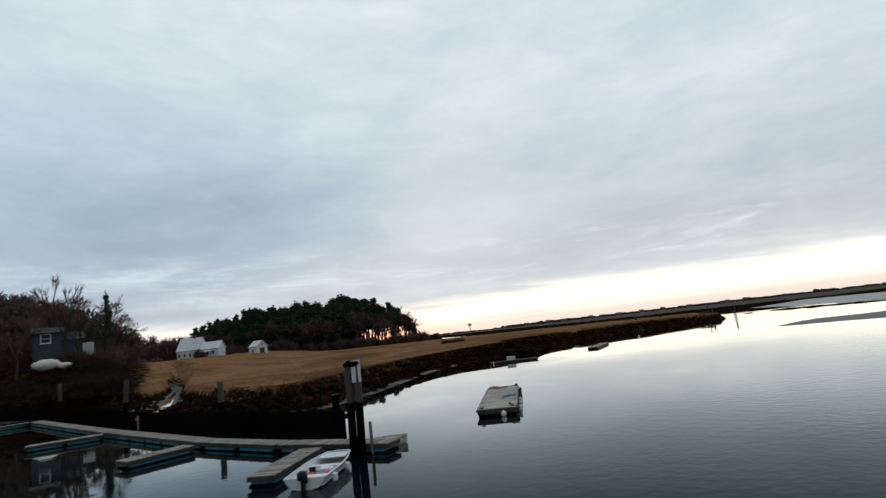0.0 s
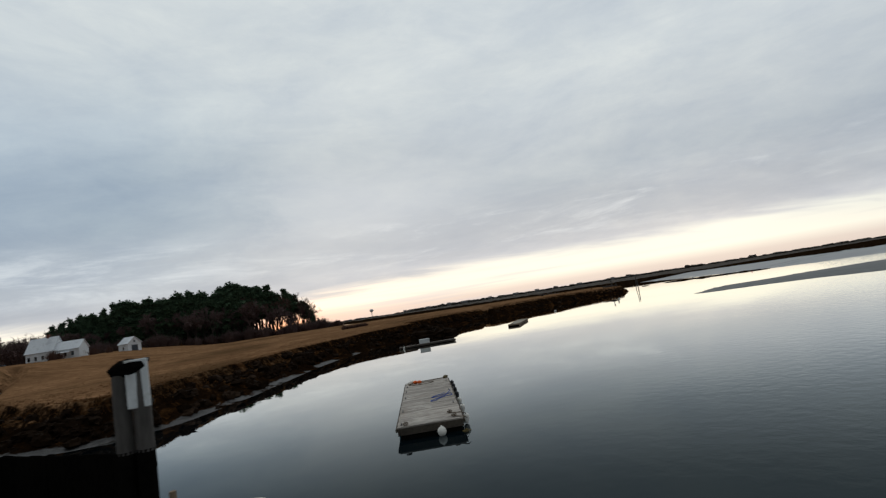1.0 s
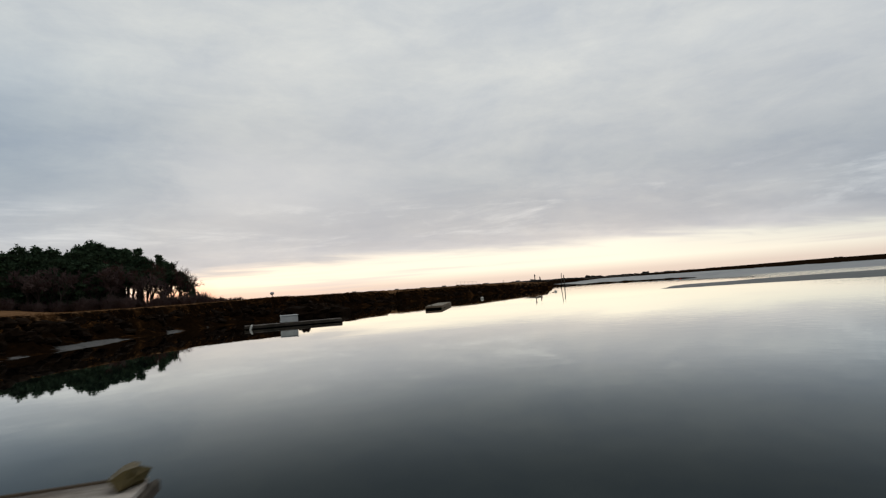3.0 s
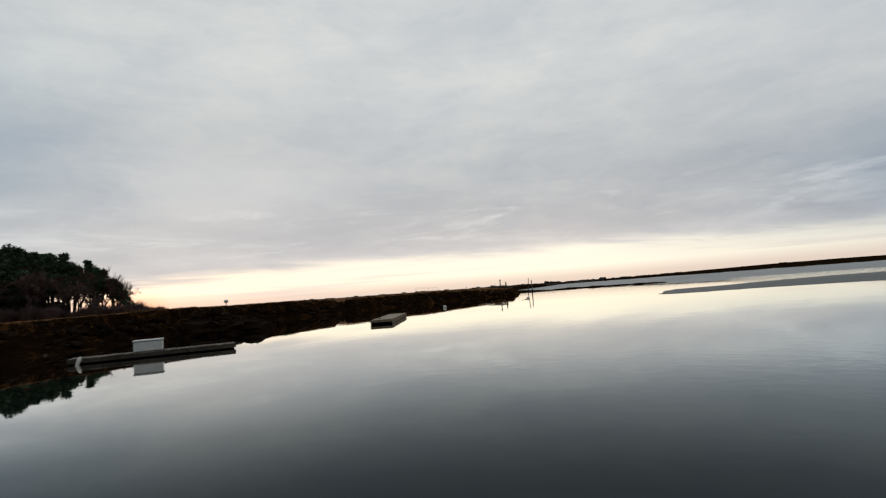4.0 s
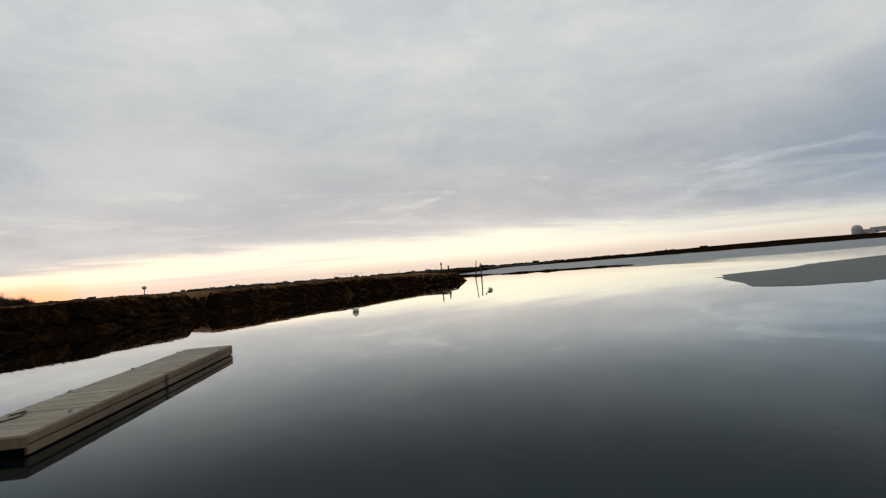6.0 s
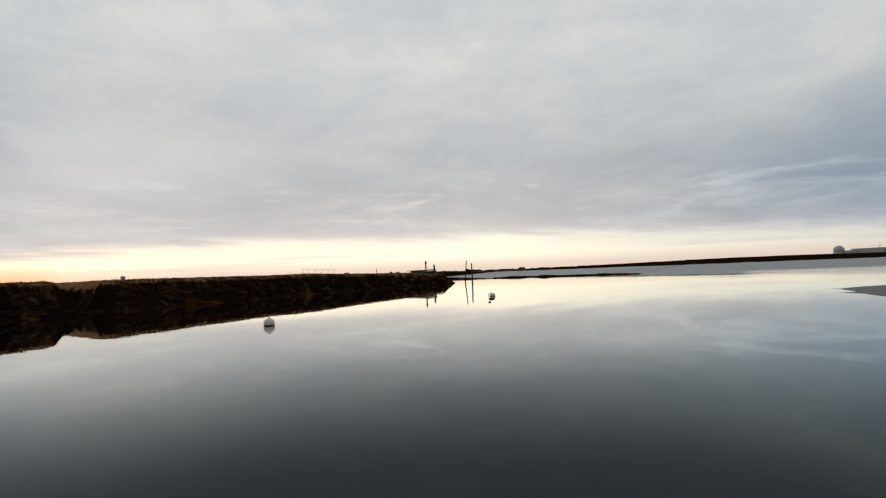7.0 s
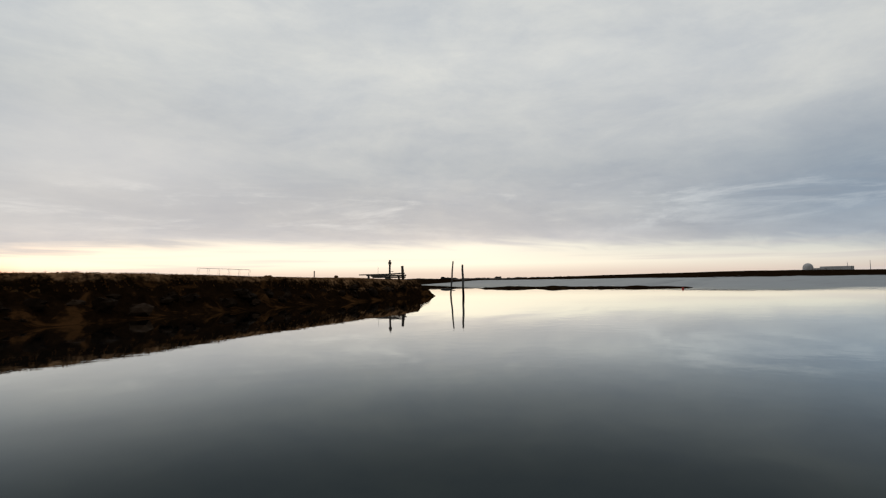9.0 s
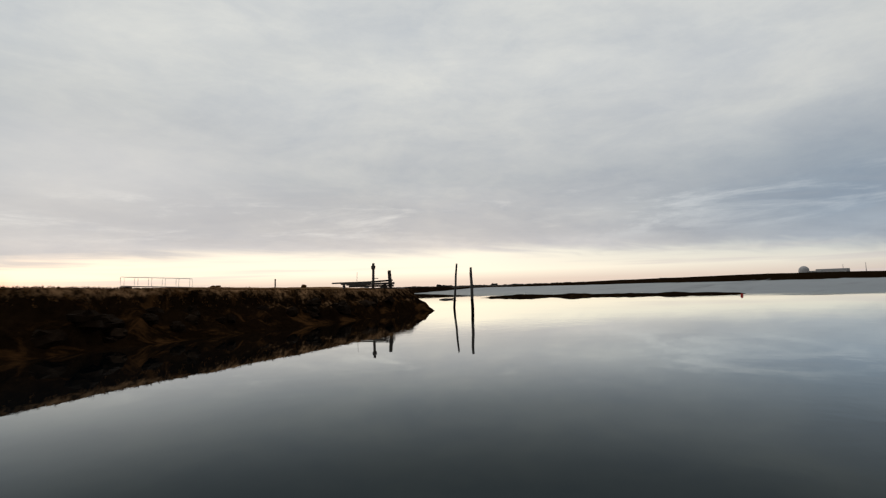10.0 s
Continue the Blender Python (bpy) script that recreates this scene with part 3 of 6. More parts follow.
# ---------------------------------------------------------------- geometry helpers
class Geo:
    """Collects vertices and faces for one mesh."""

    def __init__(self):
        self.v, self.f = [], []

    def add(self, verts, faces, m=None):
        o = len(self.v)
        self.v += [tuple(m @ Vector(p)) if m is not None else tuple(p) for p in verts]
        self.f += [tuple(i + o for i in f) for f in faces]
        return self

    def box(self, sx, sy, sz, m=None, c=0.0, at=(0, 0, 0)):
        """A box centred on at, its long edges chamfered by c."""
        x, y, z = sx / 2, sy / 2, sz / 2
        if c <= 0:
            vs = [(i * x, j * y, k * z) for i in (-1, 1) for j in (-1, 1) for k in (-1, 1)]
            fs = [(0, 1, 3, 2), (4, 6, 7, 5), (0, 4, 5, 1), (2, 3, 7, 6), (0, 2, 6, 4), (1, 5, 7, 3)]
        else:
            vs, fs = [], []
            for k, (zz, ins) in enumerate(((-z, c), (-z + c, 0), (z - c, 0), (z, c))):
                xx, yy = x - ins, y - ins
                vs += [(xx - c, yy, zz), (xx, yy - c, zz), (xx, -yy + c, zz), (xx - c, -yy, zz), (-xx + c, -yy, zz), (-xx, -yy + c, zz), (-xx, yy - c, zz), (-xx + c, yy, zz)]
            for k in range(3):
                for i in range(8):
                    j = (i + 1) % 8
                    fs.append((k * 8 + j, k * 8 + i, k * 8 + 8 + i, k * 8 + 8 + j))
            fs += [tuple(range(0, 8)), tuple(range(31, 23, -1))]
        vs = [(p[0] + at[0], p[1] + at[1], p[2] + at[2]) for p in vs]
        return self.add(vs, fs, m)

    def tube(self, path, radii, seg=8, cap=True):
        """A round bar along a path of points."""
        path = [Vector(p) for p in path]
        if isinstance(radii, (int, float)):
            radii = [radii] * len(path)
        o = len(self.v)
        up = Vector((0.13, 0.31, 0.94))
        for i, p in enumerate(path):
            d = (path[min(i + 1, len(path) - 1)] - path[max(i - 1, 0)]).normalized()
            a = d.cross(up if abs(d.dot(up)) < 0.95 else Vector((1, 0, 0))).normalized()
            b = d.cross(a)
            for k in range(seg):
                t = 2 * math.pi * k / seg
                self.v.append(tuple(p + radii[i] * (math.cos(t) * a + math.sin(t) * b)))
        for i in range(len(path) - 1):
            for k in range(seg):
                j = (k + 1) % seg
                self.f.append((o + i * seg + k, o + i * seg + j, o + (i + 1) * seg + j, o + (i + 1) * seg + k))
        if cap:
            self.f.append(tuple(o + k for k in range(seg - 1, -1, -1)))
            self.f.append(tuple(o + (len(path) - 1) * seg + k for k in range(seg)))
        return self

    def lathe(self, profile, seg=16, m=None):
        """A turned form: (radius, height) pairs, from bottom to top."""
        vs, fs = [], []
        for r, z in profile:
            vs += [(r * math.cos(2 * math.pi * k / seg), r * math.sin(2 * math.pi * k / seg), z) for k in range(seg)]
        for i in range(len(profile) - 1):
            for k in range(seg):
                j = (k + 1) % seg
                fs.append((i * seg + k, i * seg + j, (i + 1) * seg + j, (i + 1) * seg + k))
        fs.append(tuple(range(seg - 1, -1, -1)))
        fs.append(tuple((len(profile) - 1) * seg + k for k in range(seg)))
        return self.add(vs, fs, m)

    def lump(self, at, r, rng, rough=0.25, rings=5, seg=8):
        """A rough rounded clod with radii r = (x, y, z)."""
        vs = [(at[0], at[1], at[2] - r[2])]
        fs = []
        for i in range(1, rings):
            th = math.pi * i / rings
            for k in range(seg):
                ph = 2 * math.pi * (k + 0.3 * (i % 2)) / seg
                q = 1 + rng.uniform(-rough, rough)
                vs.append((at[0] + r[0] * q * math.sin(th) * math.cos(ph), at[1] + r[1] * q * math.sin(th) * math.sin(ph), at[2] - r[2] * q * math.cos(th)))
        vs.append((at[0], at[1], at[2] + r[2]))
        for k in range(seg):
            fs.append((0, 1 + (k + 1) % seg, 1 + k))
            fs.append((len(vs) - 1, len(vs) - 1 - seg + k, len(vs) - 1 - seg + (k + 1) % seg))
        for i in range(rings - 2):
            for k in range(seg):
                a, b = 1 + i * seg + k, 1 + i * seg + (k + 1) % seg
                fs.append((a, b, b + seg, a + seg))
        return self.add(vs, fs)

    def mesh(self, name, mat, smooth=False):
        me = bpy.data.meshes.new(name)
        me.from_pydata(self.v, [], self.f)
        me.materials.append(mat)
        if smooth:
            me.polygons.foreach_set("use_smooth", [True] * len(me.polygons))
            me.set_sharp_from_angle(angle=radians(42))
        me.update()
        return me


def part(name, geo, mat, parent, label="", smooth=False):
    me = geo if isinstance(geo, bpy.types.Mesh) else geo.mesh(name, mat, smooth)
    ob = new(name, me)
    ob.parent = parent
    if label:
        ob["label"] = label
    return ob


def thing(name, label, category, m=None, group=""):
    ob = new(name)
    ob.empty_display_size = 0.3
    ob.matrix_world = m if m is not None else Matrix()
    return tagged(ob, label, category, group)


def single(name, geo, mat, label, category, m=None, group="", kind="", smooth=False):
    ob = new(name, geo.mesh(name, mat, smooth))
    if m is not None:
        ob.matrix_world = m
    return tagged(ob, label, category, group, kind)


def along(a, b, z=0.0):
    """Pose at the middle between a and b with x along them, and the length."""
    dx, dy = b[0] - a[0], b[1] - a[1]
    return pose((a[0] + b[0]) / 2, (a[1] + b[1]) / 2, z, 0, 0, math.degrees(math.atan2(dy, dx))), math.hypot(dx, dy)


def deck_mat(name, dark, light, brown, pale, vary=0.36):
    """Foot-worn boards: grain along each board, tone from board to board, stains that run across many."""
    def build(t, b):
        o, p = coords(t), world_pos(t)
        r = t.nodes.new("ShaderNodeObjectInfo").outputs["Random"]
        shift = t.nodes.new("ShaderNodeCombineXYZ")
        t.links.new(math_node(t, "MULTIPLY", r, 37.0), shift.inputs[1])
        mv = t.nodes.new("ShaderNodeVectorMath")
        t.links.new(o, mv.inputs[0])
        t.links.new(shift.outputs[0], mv.inputs[1])
        grain = noise_tex(t, vec_scale(t, mv.outputs[0], (26.0, 1.3, 26.0)), 1.0, 6, 0.7, 0.3)
        wear = noise_tex(t, vec_scale(t, mv.outputs[0], (3.0, 0.9, 3.0)), 1.0, 4, 0.6, 0.4)
        col = mix_color(t, ramp(t, mixf(t, grain, wear), [(0.36, 0.0), (0.64, 1.0)], "LINEAR"), dark, light)
        blot = noise_tex(t, p, 0.75, 5, 0.65, 0.4)
        col = mix_color(t, ramp(t, blot, [(0.50, 0.0), (0.68, 0.65)]), col, brown)
        col = mix_color(t, ramp(t, noise_tex(t, p, 1.4, 5, 0.6, 0.2), [(0.52, 0.0), (0.70, 0.55)]), col, pale)
        k = math_node(t, "ADD", 1.0 - vary / 2, math_node(t, "MULTIPLY", r, vary))
        n = t.nodes.new("ShaderNodeVectorMath")
        n.operation = "SCALE"
        t.links.new(col, n.inputs[0])
        t.links.new(k, n.inputs["Scale"])
        t.links.new(n.outputs[0], b.inputs["Base Color"])
        b.inputs["Roughness"].default_value = 0.8
        b.inputs["Specular IOR Level"].default_value = 0.2
        bump(t, b, grain, 0.5, 0.006)
    return material(name, build)


WORN_WOOD = deck_mat("worn_grey_boards", (0.17, 0.148, 0.128), (0.49, 0.44, 0.385), (0.19, 0.14, 0.105), (0.58, 0.535, 0.48))
DARK_BOARDS = deck_mat("dark_wet_boards", (0.05, 0.04, 0.032), (0.17, 0.14, 0.115), (0.07, 0.05, 0.036), (0.24, 0.205, 0.17), 0.5)
DOCK_WOOD = deck_mat("grey_dock_boards", (0.095, 0.084, 0.072), (0.33, 0.30, 0.265), (0.12, 0.088, 0.062), (0.36, 0.335, 0.30), 0.5)
RAFT_WOOD = deck_mat("tan_raft_boards", (0.26, 0.225, 0.175), (0.38, 0.335, 0.265), (0.25, 0.20, 0.145), (0.44, 0.40, 0.33), 0.12)
WOOD_EDGE = rough_stuff("dock_timber", (0.035, 0.029, 0.023), (0.10, 0.082, 0.064), 2.5, 0.85, 0.4, 0.01, (0.05, 0.04, 0.03), vary=0.1)
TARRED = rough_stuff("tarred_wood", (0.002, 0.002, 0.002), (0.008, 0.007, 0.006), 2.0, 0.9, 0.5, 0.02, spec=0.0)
PILE_WOOD = rough_stuff("pile_wood", (0.038, 0.034, 0.031), (0.12, 0.108, 0.098), 3.0, 0.85, 0.6, 0.015, (0.05, 0.045, 0.04), (1, 1, 0.15))
PALE_WOOD = rough_stuff("pale_stake_wood", (0.16, 0.11, 0.07), (0.30, 0.22, 0.15), 3.0, 0.8, 0.4, 0.008, None, (1, 1, 0.2))
OLD_FOAM = rough_stuff("old_float_foam", (0.006, 0.03, 0.042), (0.02, 0.10, 0.13), 2.0, 0.7, 0.3, 0.01, (0.012, 0.02, 0.02))
BLUE_FOAM = rough_stuff("blue_float_foam", (0.02, 0.13, 0.19), (0.06, 0.28, 0.38), 2.0, 0.7, 0.3, 0.01, (0.02, 0.06, 0.08))
GELCOAT = rough_stuff("white_gelcoat", (0.62, 0.63, 0.64), (0.78, 0.79, 0.79), 1.5, 0.28, 0.05, 0.003, (0.5, 0.5, 0.47), spec=0.5)
CREAM_HULL = rough_stuff("cream_paint", (0.70, 0.63, 0.54), (0.82, 0.77, 0.69), 2.0, 0.5, 0.15, 0.005, (0.30, 0.20, 0.12))
BLACK_PLASTIC = rough_stuff("black_plastic", (0.008, 0.008, 0.009), (0.02, 0.02, 0.022), 4.0, 0.35, 0.1, 0.002)
RED_PLASTIC = rough_stuff("red_plastic", (0.42, 0.02, 0.015), (0.60, 0.05, 0.03), 4.0, 0.4, 0.1, 0.002)
ORANGE = rough_stuff("orange_foam", (0.75, 0.12, 0.02), (0.90, 0.20, 0.05), 4.0, 0.6, 0.1, 0.002)
WHITE_VINYL = rough_stuff("white_vinyl", (0.70, 0.67, 0.61), (0.84, 0.81, 0.75), 3.0, 0.4, 0.1, 0.003, (0.42, 0.37, 0.28))
DARK_VINYL = rough_stuff("dark_vinyl", (0.012, 0.012, 0.015), (0.03, 0.03, 0.035), 3.0, 0.4, 0.1, 0.003)
BLUE_ROPE = rough_stuff("blue_rope", (0.02, 0.06, 0.30), (0.05, 0.12, 0.45), 20.0, 0.7, 0.4, 0.004)
BROWN_ROPE = rough_stuff("brown_rope", (0.07, 0.05, 0.035), (0.16, 0.12, 0.085), 20.0, 0.9, 0.5, 0.004)
GALV = rough_stuff("galvanised_steel", (0.10, 0.10, 0.10), (0.22, 0.22, 0.22), 5.0, 0.45, 0.2, 0.003, (0.10, 0.05, 0.03), metal=0.8)
SIGN_WHITE = rough_stuff("white_painted_board", (0.55, 0.56, 0.56), (0.74, 0.75, 0.74), 2.0, 0.55, 0.15, 0.004, (0.45, 0.43, 0.38))
FAR_DARK = rough_stuff("far_woods", (0.012, 0.014, 0.012), (0.045, 0.038, 0.030), 0.08, 0.95, 0.2, 0.1)
# ---------------------------------------------------------------- floating docks and rafts
rng = random.Random(7)


def deck_float(name, label, a, b, width, top=0.5, foam=True, board=0.14, group="", sink=0.13, skirt=0.13, wood=None):
    """A float with cross boards on two stringers over foam billets."""
    m, length = along(a, b, -sink)
    ob = thing(name, label, "dock", m, group)
    plank = Geo().box(board - 0.004, width, 0.038, c=0.003).mesh("plank", wood or DOCK_WOOD)
    n = int(length / board)
    for i in range(n):
        p = part("plank", plank, None, ob)
        p.matrix_local = pose(-length / 2 + (i + 0.5) * length / n + rng.uniform(-0.002, 0.002), rng.uniform(-0.014, 0.014), top - 0.019 + rng.uniform(-0.004, 0.003), rng.uniform(-0.15, 0.15), rng.uniform(-0.9, 0.9), rng.uniform(-0.3, 0.3)) @ Matrix.Diagonal((rng.uniform(0.93, 1.0), 1, 1, 1))
    edge = PALE_WOOD if name == "narrow_raft" else WOOD_EDGE
    for s in (-1, 1):
        part("stringer", Geo().box(length + 0.03, 0.05, skirt, c=0.006, at=(0, s * (width / 2 - 0.03), top - 0.042 - skirt / 2)), edge, ob)
    for s in (-1, 1):
        part("end_beam", Geo().box(0.05, width - 0.12, skirt, c=0.006, at=(s * (length / 2 - 0.03), 0, top - 0.042 - skirt / 2)), edge, ob)
    if foam:
        k = max(1, round(length / 2.4))
        step = length / k
        for i in range(k):
            part("float_billet", Geo().box(step * 0.86, width - 0.10, top - 0.042 - skirt + 0.16, c=0.03, at=(-length / 2 + (i + 0.5) * step, 0, (top - 0.042 - skirt - 0.16) / 2)), BLUE_FOAM, ob, "blue foam billet")
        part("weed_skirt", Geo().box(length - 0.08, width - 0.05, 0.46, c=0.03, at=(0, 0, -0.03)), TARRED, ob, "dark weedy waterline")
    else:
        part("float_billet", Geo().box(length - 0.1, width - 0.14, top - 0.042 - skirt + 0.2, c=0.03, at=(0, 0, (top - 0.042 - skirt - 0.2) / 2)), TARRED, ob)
    return ob, m, length


def cleat(m, group="dock cleats"):
    g = Geo()
    g.tube([(-0.11, 0, 0.065), (-0.05, 0, 0.055), (0.05, 0, 0.055), (0.11, 0, 0.065)], [0.009, 0.014, 0.014, 0.009], 6)
    for s in (-1, 1):
        g.tube([(s * 0.04, 0, 0), (s * 0.035, 0, 0.055)], 0.013, 6)
    g.box(0.13, 0.05, 0.012, at=(0, 0, 0.006))
    return single("cleat", g, GALV, "small rusty galvanised mooring cleat on the boards", "cleat", m, group, smooth=True)


# walkway at the landing, hinged in sections
WALK = [(-2.2, 20.98), (-7.28, 23.49), (-11.84, 26.53), (-22.56, 35.77), (-39.43, 51.32)]
for a, b in zip(WALK[:-1], WALK[1:]):
    dx, dy = b[0] - a[0], b[1] - a[1]
    L = math.hypot(dx, dy)
    deck_float("dock_section", "grey weathered plank dock section over blue foam floats", (a[0] + dx / L * 0.08, a[1] + dy / L * 0.08), (b[0] - dx / L * 0.08, b[1] - dy / L * 0.08), 0.9, 0.5, True, 0.16, "walkway sections")
deck_float("dock_section", "grey weathered plank dock arm reaching towards the shore", (-39.87, 51.01), (-48.05, 41.95), 0.9, 0.5, True, 0.16, "walkway sections")
deck_float("finger_dock", "narrow plank finger dock with the white skiff alongside", (-5.59, 21.61), (-6.18, 17.64), 0.95, 0.48, True, 0.16, "finger docks")
deck_float("finger_dock", "narrow grey plank finger dock with blue float edges", (-12.49, 25.9), (-14.25, 23.46), 1.0, 0.48, True, 0.16, "finger docks")
deck_float("finger_dock", "narrow grey plank finger dock with blue float edges", (-22.2, 34.57), (-25.57, 32.61), 1.0, 0.48, True, 0.16, "finger docks")

# moored work float with its fenders
A, B = (2.13, 26.36), (3.26, 35.56)
wf, WFM, WFL = deck_float("work_float", "large weathered plank work float moored in midstream", A, B, 1.93, 0.5, False, 0.15, "", 0.13, 0.20, WORN_WOOD)
for i, x in enumerate((-3.74, -1.6, 2.2)):
    part("foam_block", Geo().box(1.5, 1.84, 0.22, c=0.03, at=(x, 0.02, 0.15)), OLD_FOAM, wf, "slimy dark blue foam block")
part("rub_rail", Geo().box(WFL + 0.1, 0.05, 0.09, c=0.01, at=(0, -0.99, 0.42)), WOOD_EDGE, wf)
part("rub_rail", Geo().box(WFL + 0.1, 0.05, 0.09, c=0.01, at=(0, 0.99, 0.42)), WOOD_EDGE, wf)
for i, (x, mat) in enumerate(((-4.35, WHITE_VINYL), (-2.55, WHITE_VINYL), (-0.95, WHITE_VINYL), (0.6, DARK_VINYL), (2.0, DARK_VINYL), (3.2, DARK_VINYL), (4.3, DARK_VINYL))):
    g = Geo().lathe([(0.03, -0.23), (0.085, -0.215), (0.122, -0.16), (0.135, -0.07), (0.135, 0.08), (0.122, 0.16), (0.085, 0.205), (0.035, 0.225), (0.022, 0.255)], 16)
    f = thing("fender", ("white" if mat is WHITE_VINYL else "dark blue") + " inflatable boat fender hung on the float's side", "fender", WFM @ pose(x * 0.88, -1.09, 0.29, 10, rng.uniform(-14, 14), 0) @ Matrix.Scale(0.66, 4), "fenders along the work float")
    part("bladder", g, mat, f, smooth=True)
    part("lanyard", Geo().tube([(0, 0, 0.26), (0.0, 0.07, 0.27), (0.02, 0.17, 0.18)], 0.008, 5), BROWN_ROPE, f)
ball = thing("round_fender", "white round buoy hung over the float's end", "buoy", WFM @ pose(-WFL / 2 - 0.17, -0.30, 0.24) @ Matrix.Scale(0.66, 4))
part("ball", Geo().lathe([(0.02, -0.21), (0.10, -0.18), (0.17, -0.11), (0.2, 0), (0.17, 0.11), (0.10, 0.18), (0.04, 0.22), (0.03, 0.26)], 18), WHITE_VINYL, ball, smooth=True)
part("lanyard", Geo().tube([(0, 0, 0.26), (0.1, 0.02, 0.3), (0.25, 0.05, 0.29)], 0.008, 5), BROWN_ROPE, ball)
for x, y in ((-4.9, 1.0), (-2.6, 1.02), (0.4, 1.0), (2.2, 1.02), (3.7, 1.0), (-2.3, -0.98), (1.0, -0.98), (3.9, -1.0)):
    cleat(WFM @ pose(x * 0.88, y * 0.85, 0.501))
for x, y, s in ((4.12, 0.52, 1), (4.0, 0.33, -1)):
    f = thing("pot_buoy", "bright orange foam pot buoy lying on the float", "buoy", WFM @ pose(x, y, 0.57, 90, 0, 30 * s) @ Matrix.Scale(0.68, 4), "orange pot buoys")
    part("buoy_body", Geo().lathe([(0.02, -0.16), (0.08, -0.12), (0.1, -0.02), (0.1, 0.06), (0.06, 0.13), (0.02, 0.16)], 14), ORANGE, f, smooth=True)
    part("spindle", Geo().tube([(0, 0, -0.3), (0, 0, 0.2)], 0.012, 6), PALE_WOOD, f)
f = thing("white_pot_buoy", "white long pot buoy lying beside the orange ones", "buoy", WFM @ pose(4.25, 0.72, 0.58, 90, 0, 75))
part("buoy_body", Geo().lathe([(0.02, -0.35), (0.06, -0.3), (0.08, 0), (0.06, 0.3), (0.02, 0.35)], 12), WHITE_VINYL, f, smooth=True)
part("spindle", Geo().tube([(0, 0, -0.42), (0, 0, 0.42)], 0.012, 6), PALE_WOOD, f)


def rope(name, label, mat, pts, r, m):
    path = dense3(pts, 8)
    g = Geo().tube(path, r, 6)
    return single(name, g, mat, label, "rope", m, smooth=True)


def dense3(pts, k):
    pts = [Vector(p) for p in pts]
    out = []
    for i in range(len(pts) - 1):
        p0, p1, p2, p3 = pts[max(i - 1, 0)], pts[i], pts[i + 1], pts[min(i + 2, len(pts) - 1)]
        for j in range(k):
            t = j / k
            out.append(0.5 * ((2 * p1) + (p2 - p0) * t + (2 * p0 - 5 * p1 + 4 * p2 - p3) * t * t + (3 * p1 - p0 - 3 * p2 + p3) * t ** 3))
    return out + [pts[-1]]


rope("blue_rope", "loose blue rope looped across the boards", BLUE_ROPE, [(2.3, -1.0, 0.515), (1.8, -0.9, 0.515), (1.2, -0.7, 0.515), (0.7, -0.3, 0.515), (0.45, -0.15, 0.515), (0.42, -0.3, 0.515), (0.8, -0.5, 0.51), (1.05, -0.8, 0.515), (1.1, -1.0, 0.515), (1.5, -1.0, 0.515), (1.5, -0.75, 0.51), (1.25, -0.4, 0.51), (1.15, -0.2, 0.515), (1.45, -0.35, 0.51), (1.85, -0.75, 0.51)], 0.012, WFM @ pose(-1.6, 0.06, 0) @ Matrix.Diagonal((1, 0.92, 1, 1)))
rope("brown_rope", "brown rope led over the far corner of the float", BROWN_ROPE, [(3.7, 0.8, 0.52), (3.5, 0.3, 0.52), (3.65, -0.2, 0.52), (4.0, -0.25, 0.52), (4.1, 0.3, 0.52), (4.45, 0.55, 0.52), (4.55, -0.4, 0.52), (4.6, -0.9, 0.52)], 0.014, WFM)
for cx, cy in ((-4.35, -0.72), (-3.75, -0.62), (-4.5, 0.72)):
    pts = [(cx + 0.075 * math.cos(a) * (1 + 0.55 * math.sin(2.3 * a)), cy + 0.06 * math.sin(a) * (1 + 0.5 * math.cos(1.7 * a)), 0.512 + 0.004 * a) for a in [i * 0.95 for i in range(22)]]
    rope("brown_rope", "small heap of brown mooring rope on the boards", BROWN_ROPE, pts, 0.009, WFM)
rope("brown_rope", "brown mooring line led to the float's edge", BROWN_ROPE, [(-3.7, -0.6, 0.52), (-3.85, -0.78, 0.52), (-3.95, -0.95, 0.52), (-4.0, -1.09, 0.46)], 0.012, WFM)
rope("brown_rope", "brown mooring line led to a cleat", BROWN_ROPE, [(-4.35, -0.72, 0.53), (-4.5, -0.86, 0.52), (-4.62, -1.0, 0.52), (-4.66, -1.08, 0.47)], 0.012, WFM)
single("weed_clump", Geo().lump((0, 0, 0), (0.15, 0.10, 0.07), rng, 0.5), rough_stuff("bladder_weed", (0.05, 0.04, 0.012), (0.14, 0.10, 0.035), 6, 0.5, 0.6, 0.02), "heap of brown weed and line on the float's far corner", "seaweed", WFM @ pose(WFL / 2 - 0.12, -0.86, 0.55))
single("weed_clump", Geo().lump((0, 0, 0), (0.12, 0.11, 0.10), rng, 0.45), rough_stuff("bladder_weed", (0.05, 0.04, 0.012), (0.14, 0.10, 0.035), 6, 0.5, 0.6, 0.02), "clump of brown seaweed on the float's corner", "seaweed", WFM @ pose(-WFL / 2 - 0.12, -1.0, 0.10))

